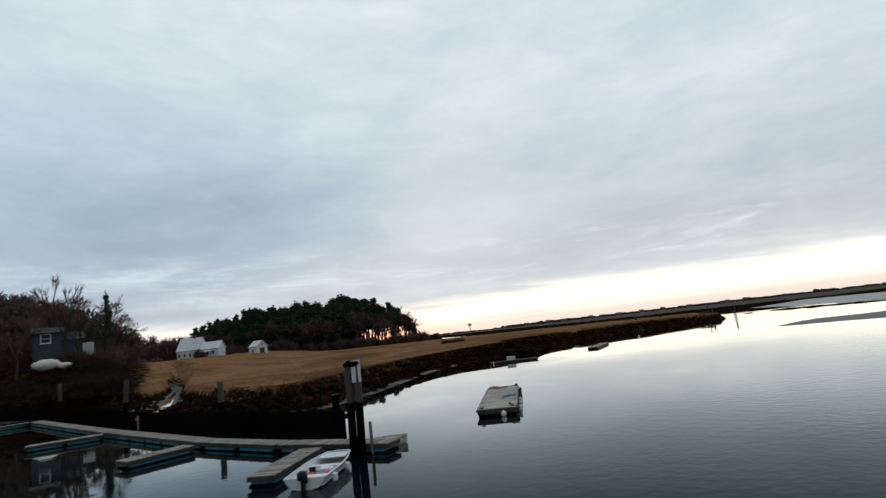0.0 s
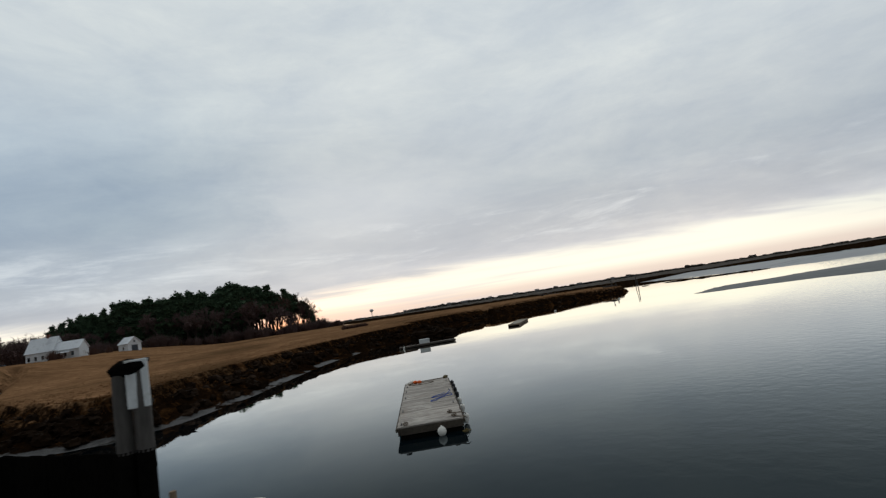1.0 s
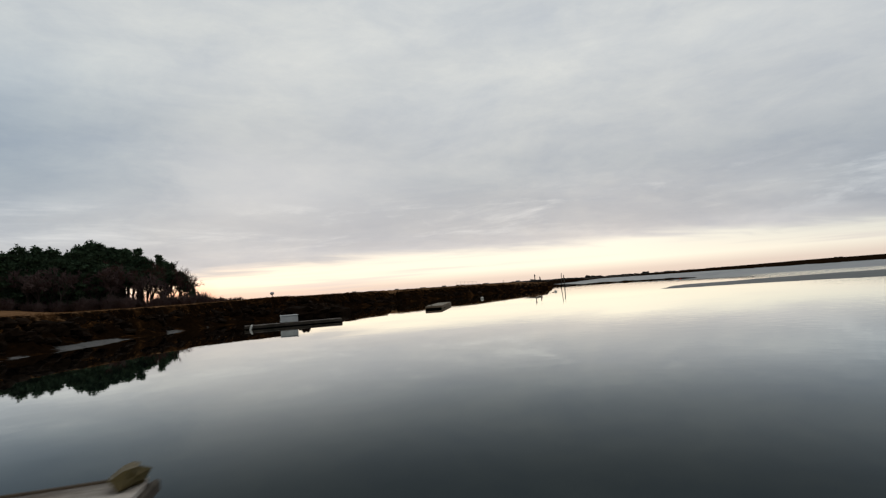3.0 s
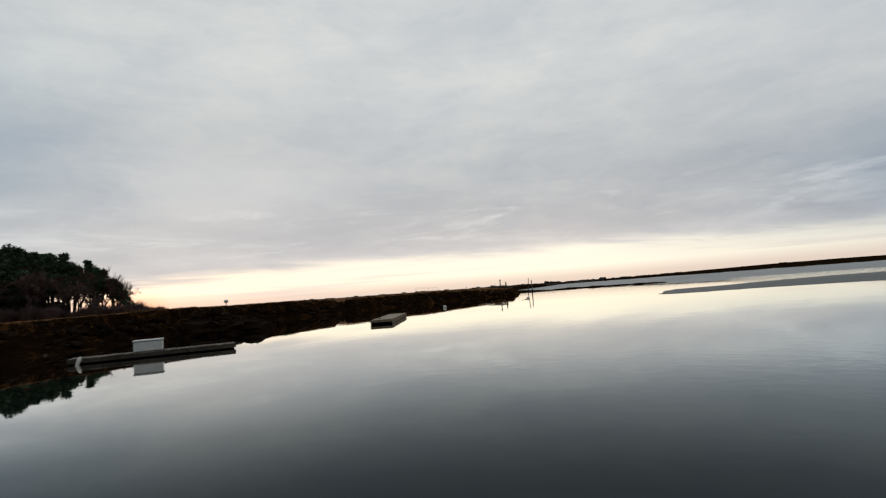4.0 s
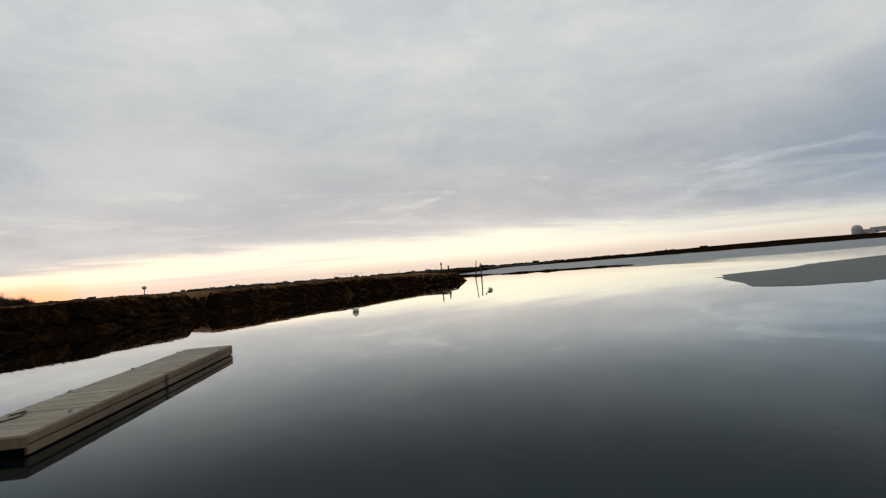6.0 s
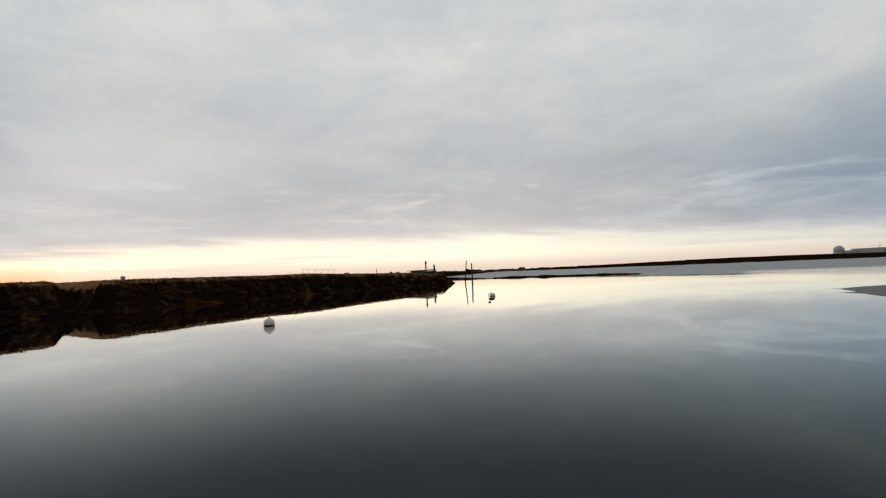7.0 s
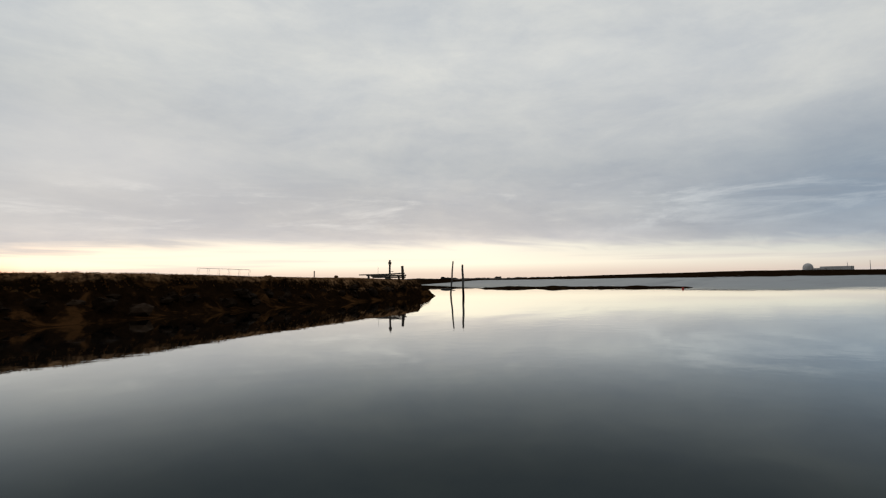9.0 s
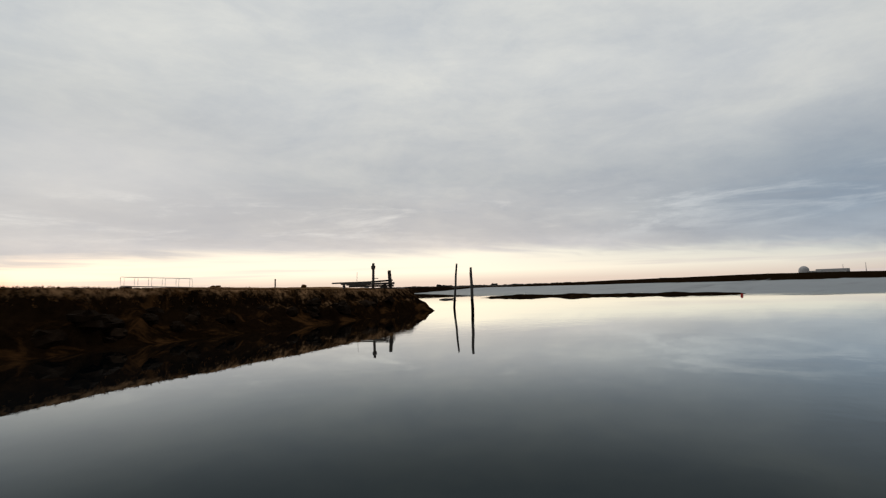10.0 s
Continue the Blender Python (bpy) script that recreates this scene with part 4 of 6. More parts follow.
# low dock by the bank with its white locker
_, D2M, D2L = deck_float("low_dock", "low narrow plank dock lying along the bank", (4.4, 64.66), (10.03, 64.75), 0.9, 0.28, False, 0.15, "", 0.06, 0.13, DARK_BOARDS)
lk = thing("locker", "large white dock locker standing on the low dock", "locker", D2M @ pose(-0.28, 0.05, 0.281) @ Matrix.Diagonal((0.88, 0.88, 0.78, 1)))
part("body", Geo().box(1.12, 0.6, 0.46, c=0.02, at=(0, 0, 0.25)), SIGN_WHITE, lk)
part("lid", Geo().box(1.18, 0.66, 0.07, c=0.02, at=(0, 0, 0.53)), SIGN_WHITE, lk)
wp = thing("post_fender", "white plastic fender hung at the low dock's end", "fender", D2M @ pose(-D2L / 2 + 0.35, -0.56, 0.15, 0, 20, 0) @ Matrix.Scale(0.6, 4))
part("bladder", Geo().lathe([(0.03, -0.32), (0.09, -0.28), (0.1, 0), (0.1, 0.25), (0.05, 0.32), (0.03, 0.36)], 12), WHITE_VINYL, wp, smooth=True)
part("lanyard", Geo().tube([(0, 0, 0.35), (0, 0.1, 0.3), (0, 0.2, 0.25)], 0.008, 5), BROWN_ROPE, wp)

# long narrow raft off the bank
nf, NFM, NFL = deck_float("narrow_raft", "long narrow weathered plank raft adrift on its mooring", (18.52, 72.05), (22.31, 80.18), 1.25, 0.28, False, 0.15, "", 0.0, 0.12, RAFT_WOOD)
part("float_block", Geo().box(NFL - 0.01, 1.25, 0.34, c=0.02, at=(0, 0, -0.03)), TARRED, nf, "black weedy float under the boards")
for sx in (-1, 1):
    part("end_fascia", Geo().box(0.04, 1.30, 0.15, c=0.008, at=(sx * (NFL / 2 + 0.02), 0, 0.195)), PALE_WOOD, nf)
for sy in (-1, 1):
    for z in (0.21, 0.075):
        part("strake", Geo().box(NFL, 0.035, 0.11, c=0.008, at=(0, sy * 0.645, z)), PALE_WOOD, nf)
part("centre_band", Geo().box(0.10, 1.37, 0.24, c=0.01, at=(-0.2, 0, 0.14)), WOOD_EDGE, nf)
for x, y in ((-3.5, 0.52), (-1.4, 0.52), (1.0, 0.52), (3.6, 0.52), (3.7, -0.52), (-3.3, -0.5)):
    cleat(NFM @ pose(x, y * 1.05, 0.281) @ Matrix.Scale(0.6, 4))
rope("brown_rope", "short brown rope lying on the raft", BROWN_ROPE, [(-3.6, 0.3, 0.295), (-3.3, 0.2, 0.295), (-2.9, 0.35, 0.295), (-3.2, 0.4, 0.295)], 0.013, NFM)


# ---------------------------------------------------------------- boats
def hull_mesh(length, beam, depth, bow_flat, sheer, bottom=0.75, n=14):
    """Open hull shell with thickness: stern at -x, bow at +x."""
    g = Geo()
    rows = []
    prof = [(1.0, 1.0), (0.97, 0.55), (0.86, 0.15), (0.45, 0.0), (0.0, -0.03)]
    for i in range(n + 1):
        t = i / n
        w = beam / 2 * (1 - (1 - bow_flat) * max(0, (t - 0.45) / 0.55) ** 2.2) * (0.94 + 0.06 * math.sin(math.pi * t))
        rise = depth * 0.55 * max(0, (t - 0.6) / 0.4) ** 2
        top = depth + sheer * t ** 2
        half = []
        for k, h in prof:
            half.append((w * (k if h > 0.9 else k * (1 - (1 - bottom) * (1 - h))), rise * (1 - h) + max(h, -0.03) * (top - rise * 0) if h > 0 else rise + h * 0.3))
        x = -length / 2 + length * t
        row = [(x, y, z) for y, z in half] + [(x, -y, z) for y, z in half[-2::-1]]
        rows.append(row)
    m = len(rows[0])
    for shift, flip in ((0.0, False), (0.035, True)):
        vs = []
        for i, row in enumerate(rows):
            for x, y, z in row:
                s = 1 - shift * 2 / beam
                vs.append((x * (1 - shift / length) - (shift if i == len(rows) - 1 else 0), y * s, z + (shift if z < depth * 0.7 else 0)))
        fs = []
        for i in range(n):
            for k in range(m - 1):
                a = i * m + k
                fs.append((a, a + 1, a + m + 1, a + m) if flip else (a, a + m, a + m + 1, a + 1))
        fs.append(tuple(range(m)) if not flip else tuple(range(m - 1, -1, -1)))
        fs.append(tuple(n * m + k for k in (range(m - 1, -1, -1) if not flip else range(m))))
        g.add(vs, fs)
    edge = [rows[i][0] for i in range(n + 1)]
    other = [rows[i][-1] for i in range(n + 1)]
    return g, edge, other


def skiff(m):
    ob = thing("skiff", "white open fibreglass skiff with a black outboard beside the dock", "boat", m)
    g, e1, e2 = hull_mesh(3.9, 1.6, 0.5, 0.62, 0.10)
    part("hull", g, GELCOAT, ob, smooth=True)
    for e in (e1, e2):
        part("gunwale", Geo().tube([(x, y, z + 0.01) for x, y, z in e], 0.035, 6), GELCOAT, ob, smooth=True)
    part("bow_rail", Geo().tube([e1[-1], (e1[-1][0] + 0.05, 0, e1[-1][2] + 0.02), e2[-1]], 0.035, 6), GELCOAT, ob)
    part("foredeck", Geo().box(0.95, 1.12, 0.05, c=0.02, at=(1.4, 0, 0.555)), GELCOAT, ob)
    part("thwart", Geo().box(0.34, 1.42, 0.05, c=0.015, at=(0.35, 0, 0.36)), GELCOAT, ob)
    part("thwart", Geo().box(0.42, 1.42, 0.05, c=0.015, at=(-1.25, 0, 0.36)), GELCOAT, ob)
    part("console", Geo().box(0.42, 0.5, 0.34, c=0.04, at=(-0.35, -0.25, 0.30)), GELCOAT, ob)
    part("floor", Geo().box(3.0, 1.2, 0.03, at=(-0.3, 0, 0.10)), SIGN_WHITE, ob)
    motor = part("outboard_motor", Geo().box(0.18, 0.14, 0.55, c=0.03, at=(-2.05, 0, 0.16)), BLACK_PLASTIC, ob, "black outboard motor")
    part("cowling", Geo().lathe([(0.11, 0.0), (0.17, 0.04), (0.19, 0.16), (0.18, 0.30), (0.13, 0.38), (0.05, 0.41)], 14, pose(-2.1, 0, 0.46)), BLACK_PLASTIC, motor, smooth=True)
    part("bracket", Geo().box(0.12, 0.26, 0.22, c=0.02, at=(-1.95, 0, 0.42)), BLACK_PLASTIC, motor)
    part("tiller", Geo().tube([(-2.0, 0, 0.62), (-1.6, 0.06, 0.66), (-1.45, 0.08, 0.68)], 0.022, 6), BLACK_PLASTIC, motor)
    for s, x in ((-1, 0.2), (-1, -1.3)):
        part("fender", Geo().lathe([(0.03, -0.2), (0.09, -0.16), (0.1, 0), (0.1, 0.14), (0.04, 0.2)], 12, pose(x, s * 0.9, 0.28)), WHITE_VINYL, ob, "small white fender", smooth=True)
    return ob


SKM = along((-4.53, 16.51), (-4.14, 20.17), 0.0)[0] @ Matrix.Diagonal((0.86, 0.86, 0.68, 1))
skiff(SKM)
tank = thing("fuel_tank", "red plastic fuel tank standing in the skiff", "fuel tank", SKM @ pose(-0.75, 0.25, 0.116))
part("tank_body", Geo().box(0.46, 0.32, 0.24, c=0.05, at=(0, 0, 0.12)), RED_PLASTIC, tank)
part("cap", Geo().lathe([(0.04, 0), (0.045, 0.03), (0.03, 0.05)], 10, pose(0.1, 0, 0.24)), BLACK_PLASTIC, tank)
single("red_bag", Geo().lump((0, 0, 0.11), (0.24, 0.16, 0.11), rng, 0.18, 6, 10), RED_PLASTIC, "crumpled red bag in the skiff", "bag", SKM @ pose(-0.72, -0.38, 0.12))
single("bucket", Geo().lathe([(0.11, 0), (0.14, 0.28), (0.145, 0.29), (0.125, 0.28), (0.1, 0.03)], 14), BLACK_PLASTIC, "dark plastic bucket standing in the skiff", "bucket", SKM @ pose(-0.05, 0.42, 0.12), smooth=True)
bx = thing("cool_box", "small white cool box in the skiff", "cool box", SKM @ pose(0.05, -0.05, 0.116))
part("body", Geo().box(0.4, 0.28, 0.26, c=0.03, at=(0, 0, 0.13)), SIGN_WHITE, bx)
part("lid", Geo().box(0.42, 0.3, 0.06, c=0.02, at=(0, 0, 0.29)), GELCOAT, bx)


def dinghy(m):
    ob = thing("dinghy", "old cream rowing dinghy tied behind the dock end", "boat", m)
    g, e1, e2 = hull_mesh(2.5, 1.15, 0.62, 0.16, 0.2)
    part("hull", g, CREAM_HULL, ob, smooth=True)
    for e in (e1, e2):
        part("gunwale", Geo().tube([(x, y, z + 0.01) for x, y, z in e], 0.028, 6), CREAM_HULL, ob, smooth=True)
    for x in (-0.85, 0.1):
        part("thwart", Geo().box(0.22, 1.0, 0.03, c=0.008, at=(x, 0, 0.46)), PALE_WOOD, ob)
    part("breasthook", Geo().box(0.2, 0.25, 0.04, c=0.01, at=(1.05, 0, 0.76)), WOOD_EDGE, ob)
    return ob


dinghy(along((-3.85, 22.6), (-1.85, 22.35), -0.16)[0] @ Matrix.Diagonal((0.78, 0.8, 0.6, 1)))


# ---------------------------------------------------------------- piles and bulkhead
def pile(base, lean, height, r, name, label, dark_to=2.1, group="", foot=-1.5):
    """A driven pile, black below the tide line."""
    m = pose(base[0], base[1], -0.1, lean[0], lean[1], rng.uniform(0, 90))
    ob = thing(name, label, "post", m, group)
    k = [1 + rng.uniform(-0.05, 0.05) for _ in range(6)]
    if dark_to > 0:
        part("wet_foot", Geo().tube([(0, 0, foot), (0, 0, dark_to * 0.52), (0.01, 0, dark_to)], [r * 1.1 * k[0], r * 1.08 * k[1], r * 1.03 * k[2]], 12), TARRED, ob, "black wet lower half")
    part("shaft", Geo().tube([(0, 0, max(dark_to, foot) - 0.02), (0.01, 0.01, (dark_to + height) / 2), (0, 0.01, height - 0.03), (0, 0.01, height)], [r * k[2], r * k[3], r * 0.97 * k[4], r * 0.88], 12), PILE_WOOD, ob, smooth=True)
    return ob


twin = thing("twin_piles", "pair of leaning mooring piles lashed together under a black cap", "piles", pose(-3.66, 20.95, -0.27))
for x, lx, ly in ((-0.13, -1, -1.5), (0.19, 1, 3.2)):
    g = Geo().tube([(x - 0.03 * ly, 0, -1.5), (x, 0, 1.0), (x + 0.02, 0, 2.25)], [0.165, 0.155, 0.15], 12)
    p = part("wet_foot", g, TARRED, twin, "black wet lower half", smooth=True)
    g = Geo().tube([(x + 0.02, 0, 2.2), (x + 0.02, 0, 3.2), (x + 0.03, 0, 3.72)], [0.15, 0.145, 0.14], 12)
    part("shaft", g, PILE_WOOD, twin, smooth=True)
cap = Geo().lump((0.04, 0, 3.66), (0.34, 0.22, 0.17), rng, 0.12, 6, 10)
part("cap", cap, TARRED, twin, "black rubber pile cap")
bd = thing("notice_board", "blank white board fixed beside the pile tops", "sign", pose(-3.40, 20.85, 2.68, 0, 0, 12))
part("panel", Geo().box(0.36, 0.05, 0.84, c=0.012, at=(-0.05, 0, 0.43)), SIGN_WHITE, bd)
for z in (0.1, 0.82):
    part("batten", Geo().box(0.42, 0.03, 0.07, c=0.006, at=(-0.05, 0.045, z)), PILE_WOOD, bd)
stake = single("dock_stake", Geo().tube([(0, 0, -0.9), (0.0, 0.01, 0.6), (0.02, 0, 1.27)], [0.065, 0.065, 0.06], 8), PALE_WOOD, "short pale stake standing behind the dock end", "post", pose(-3.07, 20.95, -0.1, 0, -2, 0), smooth=True)
for (x, y), h, l in (((-39.72, 55), 3.6, (2, -1)), ((-24.17, 40.13), 3.5, (0, 2)), ((-13.93, 32.95), 2.9, (-1, 0)), ((-5.75, 27.12), 1.9, (0, 1))):
    pile((x, y), l, h, 0.17, "mooring_pile", "weathered round pile behind the black bulkhead", 1.9 if h > 3 else (1.85 if h < 2 else 1.7), "piles along the bulkhead")
cr = thing("crossed_stake", "short wooden stake with a nailed crosspiece on the dock", "post", pose(-19.67, 34.07, 0.33, 0, 0, -30))
part("upright", Geo().box(0.09, 0.07, 0.95, c=0.01, at=(0, 0, 0.45)), PALE_WOOD, cr)
part("crosspiece", Geo().box(0.36, 0.05, 0.16, c=0.01, at=(0, -0.05, 0.72)), PALE_WOOD, cr)

BULK = [(-4.89, 25.05), (-11.91, 30.3), (-19.92, 35.91), (-32.22, 47.68), (-41.72, 56.35), (-55, 61.56), (-72.64, 64.73)]
bw = thing("bulkhead", "black tarred timber bulkhead standing in the shallows", "bulkhead")
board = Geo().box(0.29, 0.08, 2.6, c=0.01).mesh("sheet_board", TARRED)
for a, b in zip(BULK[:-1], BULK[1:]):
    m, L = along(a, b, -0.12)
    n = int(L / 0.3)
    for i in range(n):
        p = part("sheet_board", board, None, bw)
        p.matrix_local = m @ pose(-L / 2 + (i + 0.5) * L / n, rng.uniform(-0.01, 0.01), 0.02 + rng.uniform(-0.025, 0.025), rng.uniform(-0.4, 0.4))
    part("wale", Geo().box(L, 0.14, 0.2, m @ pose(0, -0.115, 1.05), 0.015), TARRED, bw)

# ---------------------------------------------------------------- buoys and marks in the river
def mooring_ball(x, y, r, label, loop=False, lean=0, turn=110):
    ob = thing("mooring_buoy", label, "buoy", pose(x, y, 0, lean, 0, turn), "mooring buoys")
    prof = [(r * math.sin(math.pi * i / 12) + 0.004, r * (0.3 if loop else 0.42) - r * math.cos(math.pi * i / 12)) for i in range(13)]
    part("ball", Geo().lathe(prof, 20), WHITE_VINYL, ob, smooth=True)
    part("weed_ring", Geo().lathe([(r * 0.95, -0.05), (r * 1.0, 0.0), (r * 1.0, 0.025), (r * 0.975, 0.045)], 20), rough_stuff("bladder_weed", (0.05, 0.04, 0.012), (0.14, 0.10, 0.035), 6, 0.5, 0.6, 0.02), ob, "brown weed line")
    if loop:
        part("pickup_loop", Geo().tube(dense3([(0, 0, r * 1.15), (-0.08, 0.03, r * 1.3), (-0.2, 0.06, r * 1.0), (-0.24, 0.06, -0.03)], 6), 0.014, 6), BLACK_PLASTIC, ob, "dark rope pickup loop", smooth=True)
    else:
        part("eye", Geo().tube([(-0.04, 0, r * 1.38), (-0.04, 0, r * 1.52), (0.04, 0, r * 1.52), (0.04, 0, r * 1.38)], 0.013, 6), GALV, ob)
    return ob


mooring_ball(31.72, 92.61, 0.178, "white round mooring buoy with a brown weed line")
mooring_ball(46.95, 100.4, 0.175, "white round mooring buoy with a dark pickup loop", True, 4, -35)
pb = thing("driftwood_float", "waterlogged brown wooden float trailing from the buoy", "float", pose(45.08, 98.01, 0.03, 0, 0, -25))
part("float_body", Geo().box(0.30, 0.13, 0.07, c=0.025), rough_stuff("soaked_wood", (0.10, 0.06, 0.03), (0.24, 0.16, 0.08), 4, 0.6, 0.4, 0.01), pb)
single("small_float", Geo().lathe([(0.02, -0.06), (0.07, -0.04), (0.085, 0.01), (0.07, 0.06), (0.03, 0.08)], 12), rough_stuff("old_cork", (0.07, 0.04, 0.02), (0.16, 0.10, 0.05), 8, 0.8, 0.4, 0.01), "small brown float awash at the line's end", "buoy", pose(43.18, 95.68, 0.0, 20, 10, 0) @ Matrix.Scale(0.75, 4), smooth=True)
rb = thing("red_buoy", "red can buoy at the edge of the mudflat", "buoy", pose(104, 136.5, -0.03) @ Matrix.Scale(0.62, 4))
part("can", Geo().lathe([(0.14, -0.1), (0.2, 0.0), (0.2, 0.24), (0.16, 0.34), (0.05, 0.4)], 14), RED_PLASTIC, rb, smooth=True)
part("eye", Geo().tube([(-0.04, 0, 0.38), (-0.04, 0, 0.46), (0.04, 0, 0.46), (0.04, 0, 0.38)], 0.015, 6), GALV, rb)

mooring_ball(113.1, 153.7, 0.22, "small white mooring buoy off the mudflat")
mooring_ball(115.2, 178.0, 0.22, "small white mooring buoy beside the dark bar")
single("drift_log", Geo().tube([(-1.3, 0, 0.02), (-0.4, 0.05, 0.10), (0.5, 0, 0.06), (1.3, 0.06, 0.16)], [0.06, 0.10, 0.09, 0.05], 8), PILE_WOOD, "dark drift log awash beyond the stakes", "log", pose(91.6, 168.0, 0, 0, 0, -5), smooth=True)

# two leaning channel stakes off the point
for (x, y), h, lean, r in (((74.74, 143.76), 3.38, (1.0, 4.6), 0.085), ((72.5, 138.66), 2.85, (0, -1.2), 0.10)):
    ob = thing("channel_stake", "tall bare leaning pole driven into the river bed", "pole", pose(x, y, 0, lean[0], lean[1], -42), "channel stakes")
    part("wet_foot", Geo().tube([(0, 0, -1.6), (0.01, 0, 0.3), (0, 0, 0.75)], [r * 1.1, r * 1.05, r], 10), TARRED, ob, "dark wet foot", smooth=True)
    part("shaft", Geo().tube([(0, 0, 0.73), (0.03, 0.01, 1.5), (0.0, 0.02, 2.4), (0.02, 0.01, h)], [r, r * 0.97, r * 0.9, r * 0.8], 10), PILE_WOOD, ob, smooth=True)

# landing stage remains on the point
for (x, y), h, lean, r, nm in (((69.43, 146.89), 3.55, (0, 1.5), 0.10, 0), ((69.37, 143.89), 2.88, (0, -3), 0.13, 1)):
    ob = thing("stage_post", "thick weathered post of the old landing stage", "post", pose(x, y, 0, lean[0], lean[1], -40), "landing stage posts")
    part("shaft", Geo().tube([(0, 0, 0.6), (0.01, 0, 1.8), (0, 0.01, h - 0.25), (0, 0.01, h)], [r * 1.05, r, r * 0.95, r * 0.9], 10), PILE_WOOD, ob, smooth=True)
    if nm == 0:
        part("lamp_cage", Geo().box(0.30, 0.24, 0.30, c=0.05, at=(0, 0, h - 0.32)), PILE_WOOD, ob)
        part("bracket", Geo().box(0.38, 0.04, 0.05, at=(0.2, 0, h - 1.15)), GALV, ob)
for k, (a, b, z, dz, w) in enumerate((((66.3, 145.7), (69.5, 143.95), 2.08, 5.0, 0.16), ((66.5, 145.2), (69.45, 143.6), 1.95, 0.5, 0.2), ((66.2, 147.0), (69.5, 145.7), 2.1, 1.5, 0.14), ((66.6, 145.0), (69.6, 144.0), 1.80, -0.5, 0.18))):
    m, L = along(a, b, z)
    single("stage_beam", Geo().box(L, w, w * 0.75, c=0.012), PILE_WOOD, "fallen grey beam lying between the stage posts", "beam", m @ pose(0, 0, 0, 0, -dz * 0.6, 0), "landing stage beams")
for a, b, z in (((66.5, 145.6), (66.5, 145.6), 1.0), ((69.0, 144.2), (69.0, 144.2), 1.0)):
    single("stage_prop", Geo().box(0.16, 0.16, 1.1, c=0.015, at=(0, 0, 0.35)), PILE_WOOD, "stub post under the fallen beams", "post", pose(a[0], a[1], z + 0.1), "stage props")
single("thin_rod", Geo().tube([(0, 0, -0.5), (0.01, 0, 0.6), (0.03, 0, 1.25)], [0.016, 0.014, 0.01], 6), GALV, "thin metal rod stuck in the marsh", "rod", pose(67.5, 145.6, marsh_z(67.5, 145.6)))
single("marsh_stake", Geo().box(0.09, 0.09, 1.2, c=0.012, at=(0, 0, 0.1)), PILE_WOOD, "short square stake in the marsh grass", "stake", pose(64.17, 153.46, marsh_z(64.17, 153.46)))

# light metal gangway left on the marsh
gw = thing("gangway", "light metal gangway with rails, one end propped on a crate", "gangway", along((54.1, 160.2), (58.8, 158.1), marsh_z(56.5, 159.2) + 0.16)[0] @ pose(0, 0, 0, 0, 2.6, 0))
GL = 5.1
part("deck", Geo().box(GL, 0.8, 0.07, c=0.01, at=(0, 0, 0.06)), GALV, gw)
for s in (-1, 1):
    part("top_rail", Geo().tube([(-GL / 2, s * 0.38, 0.78), (GL / 2, s * 0.38, 0.78)], 0.014, 6), GALV, gw)
    for i in range(6):
        x = -GL / 2 + GL * i / 5
        part("stanchion", Geo().tube([(x, s * 0.38, 0.08), (x, s * 0.38, 0.78)], 0.011, 6), GALV, gw)
single("crate", Geo().box(0.75, 0.5, 0.32, c=0.03, at=(0, 0, 0.16)), BLACK_PLASTIC, "dark crate under the gangway's end", "crate", pose(54.35, 160.0, marsh_z(54.35, 160.0), 0, 0, -24))
for x, y in ((60.3, 157.3), (60.7, 157.2), (66.0, 152.0)):
    single("marsh_tussock", Geo().lump((0, 0, 0.1), (0.24, 0.2, 0.16), rng, 0.3), HAY, "small dark tussock on the marsh", "tussock", pose(x, y, marsh_z(x, y)), "tussocks")
# ---------------------------------------------------------------- houses
CLAP = rough_stuff("white_clapboard", (0.68, 0.70, 0.72), (0.82, 0.84, 0.85), 0.8, 0.6, 0.2, 0.01, (0.5, 0.5, 0.5))
GREYCLAP = rough_stuff("grey_shingle", (0.045, 0.052, 0.06), (0.09, 0.10, 0.115), 1.0, 0.85, 0.5, 0.02)
ROOF = rough_stuff("pale_metal_roof", (0.62, 0.65, 0.68), (0.76, 0.78, 0.80), 0.7, 0.45, 0.1, 0.01, (0.5, 0.52, 0.54))
DARKROOF = rough_stuff("dark_shingle_roof", (0.03, 0.03, 0.033), (0.075, 0.075, 0.08), 1.2, 0.9, 0.5, 0.02)
BRICK = rough_stuff("chimney_brick", (0.12, 0.05, 0.035), (0.22, 0.10, 0.07), 2.0, 0.9, 0.5, 0.02)


def glass_mat():
    def build(t, b):
        b.inputs["Base Color"].default_value = (0.012, 0.015, 0.018, 1)
        b.inputs["Roughness"].default_value = 0.06
        n = noise_tex(t, world_pos(t), 0.8, 2)
        bump(t, b, n, 0.05, 0.02)
    return material("window_glass", build)


GLASS = glass_mat()


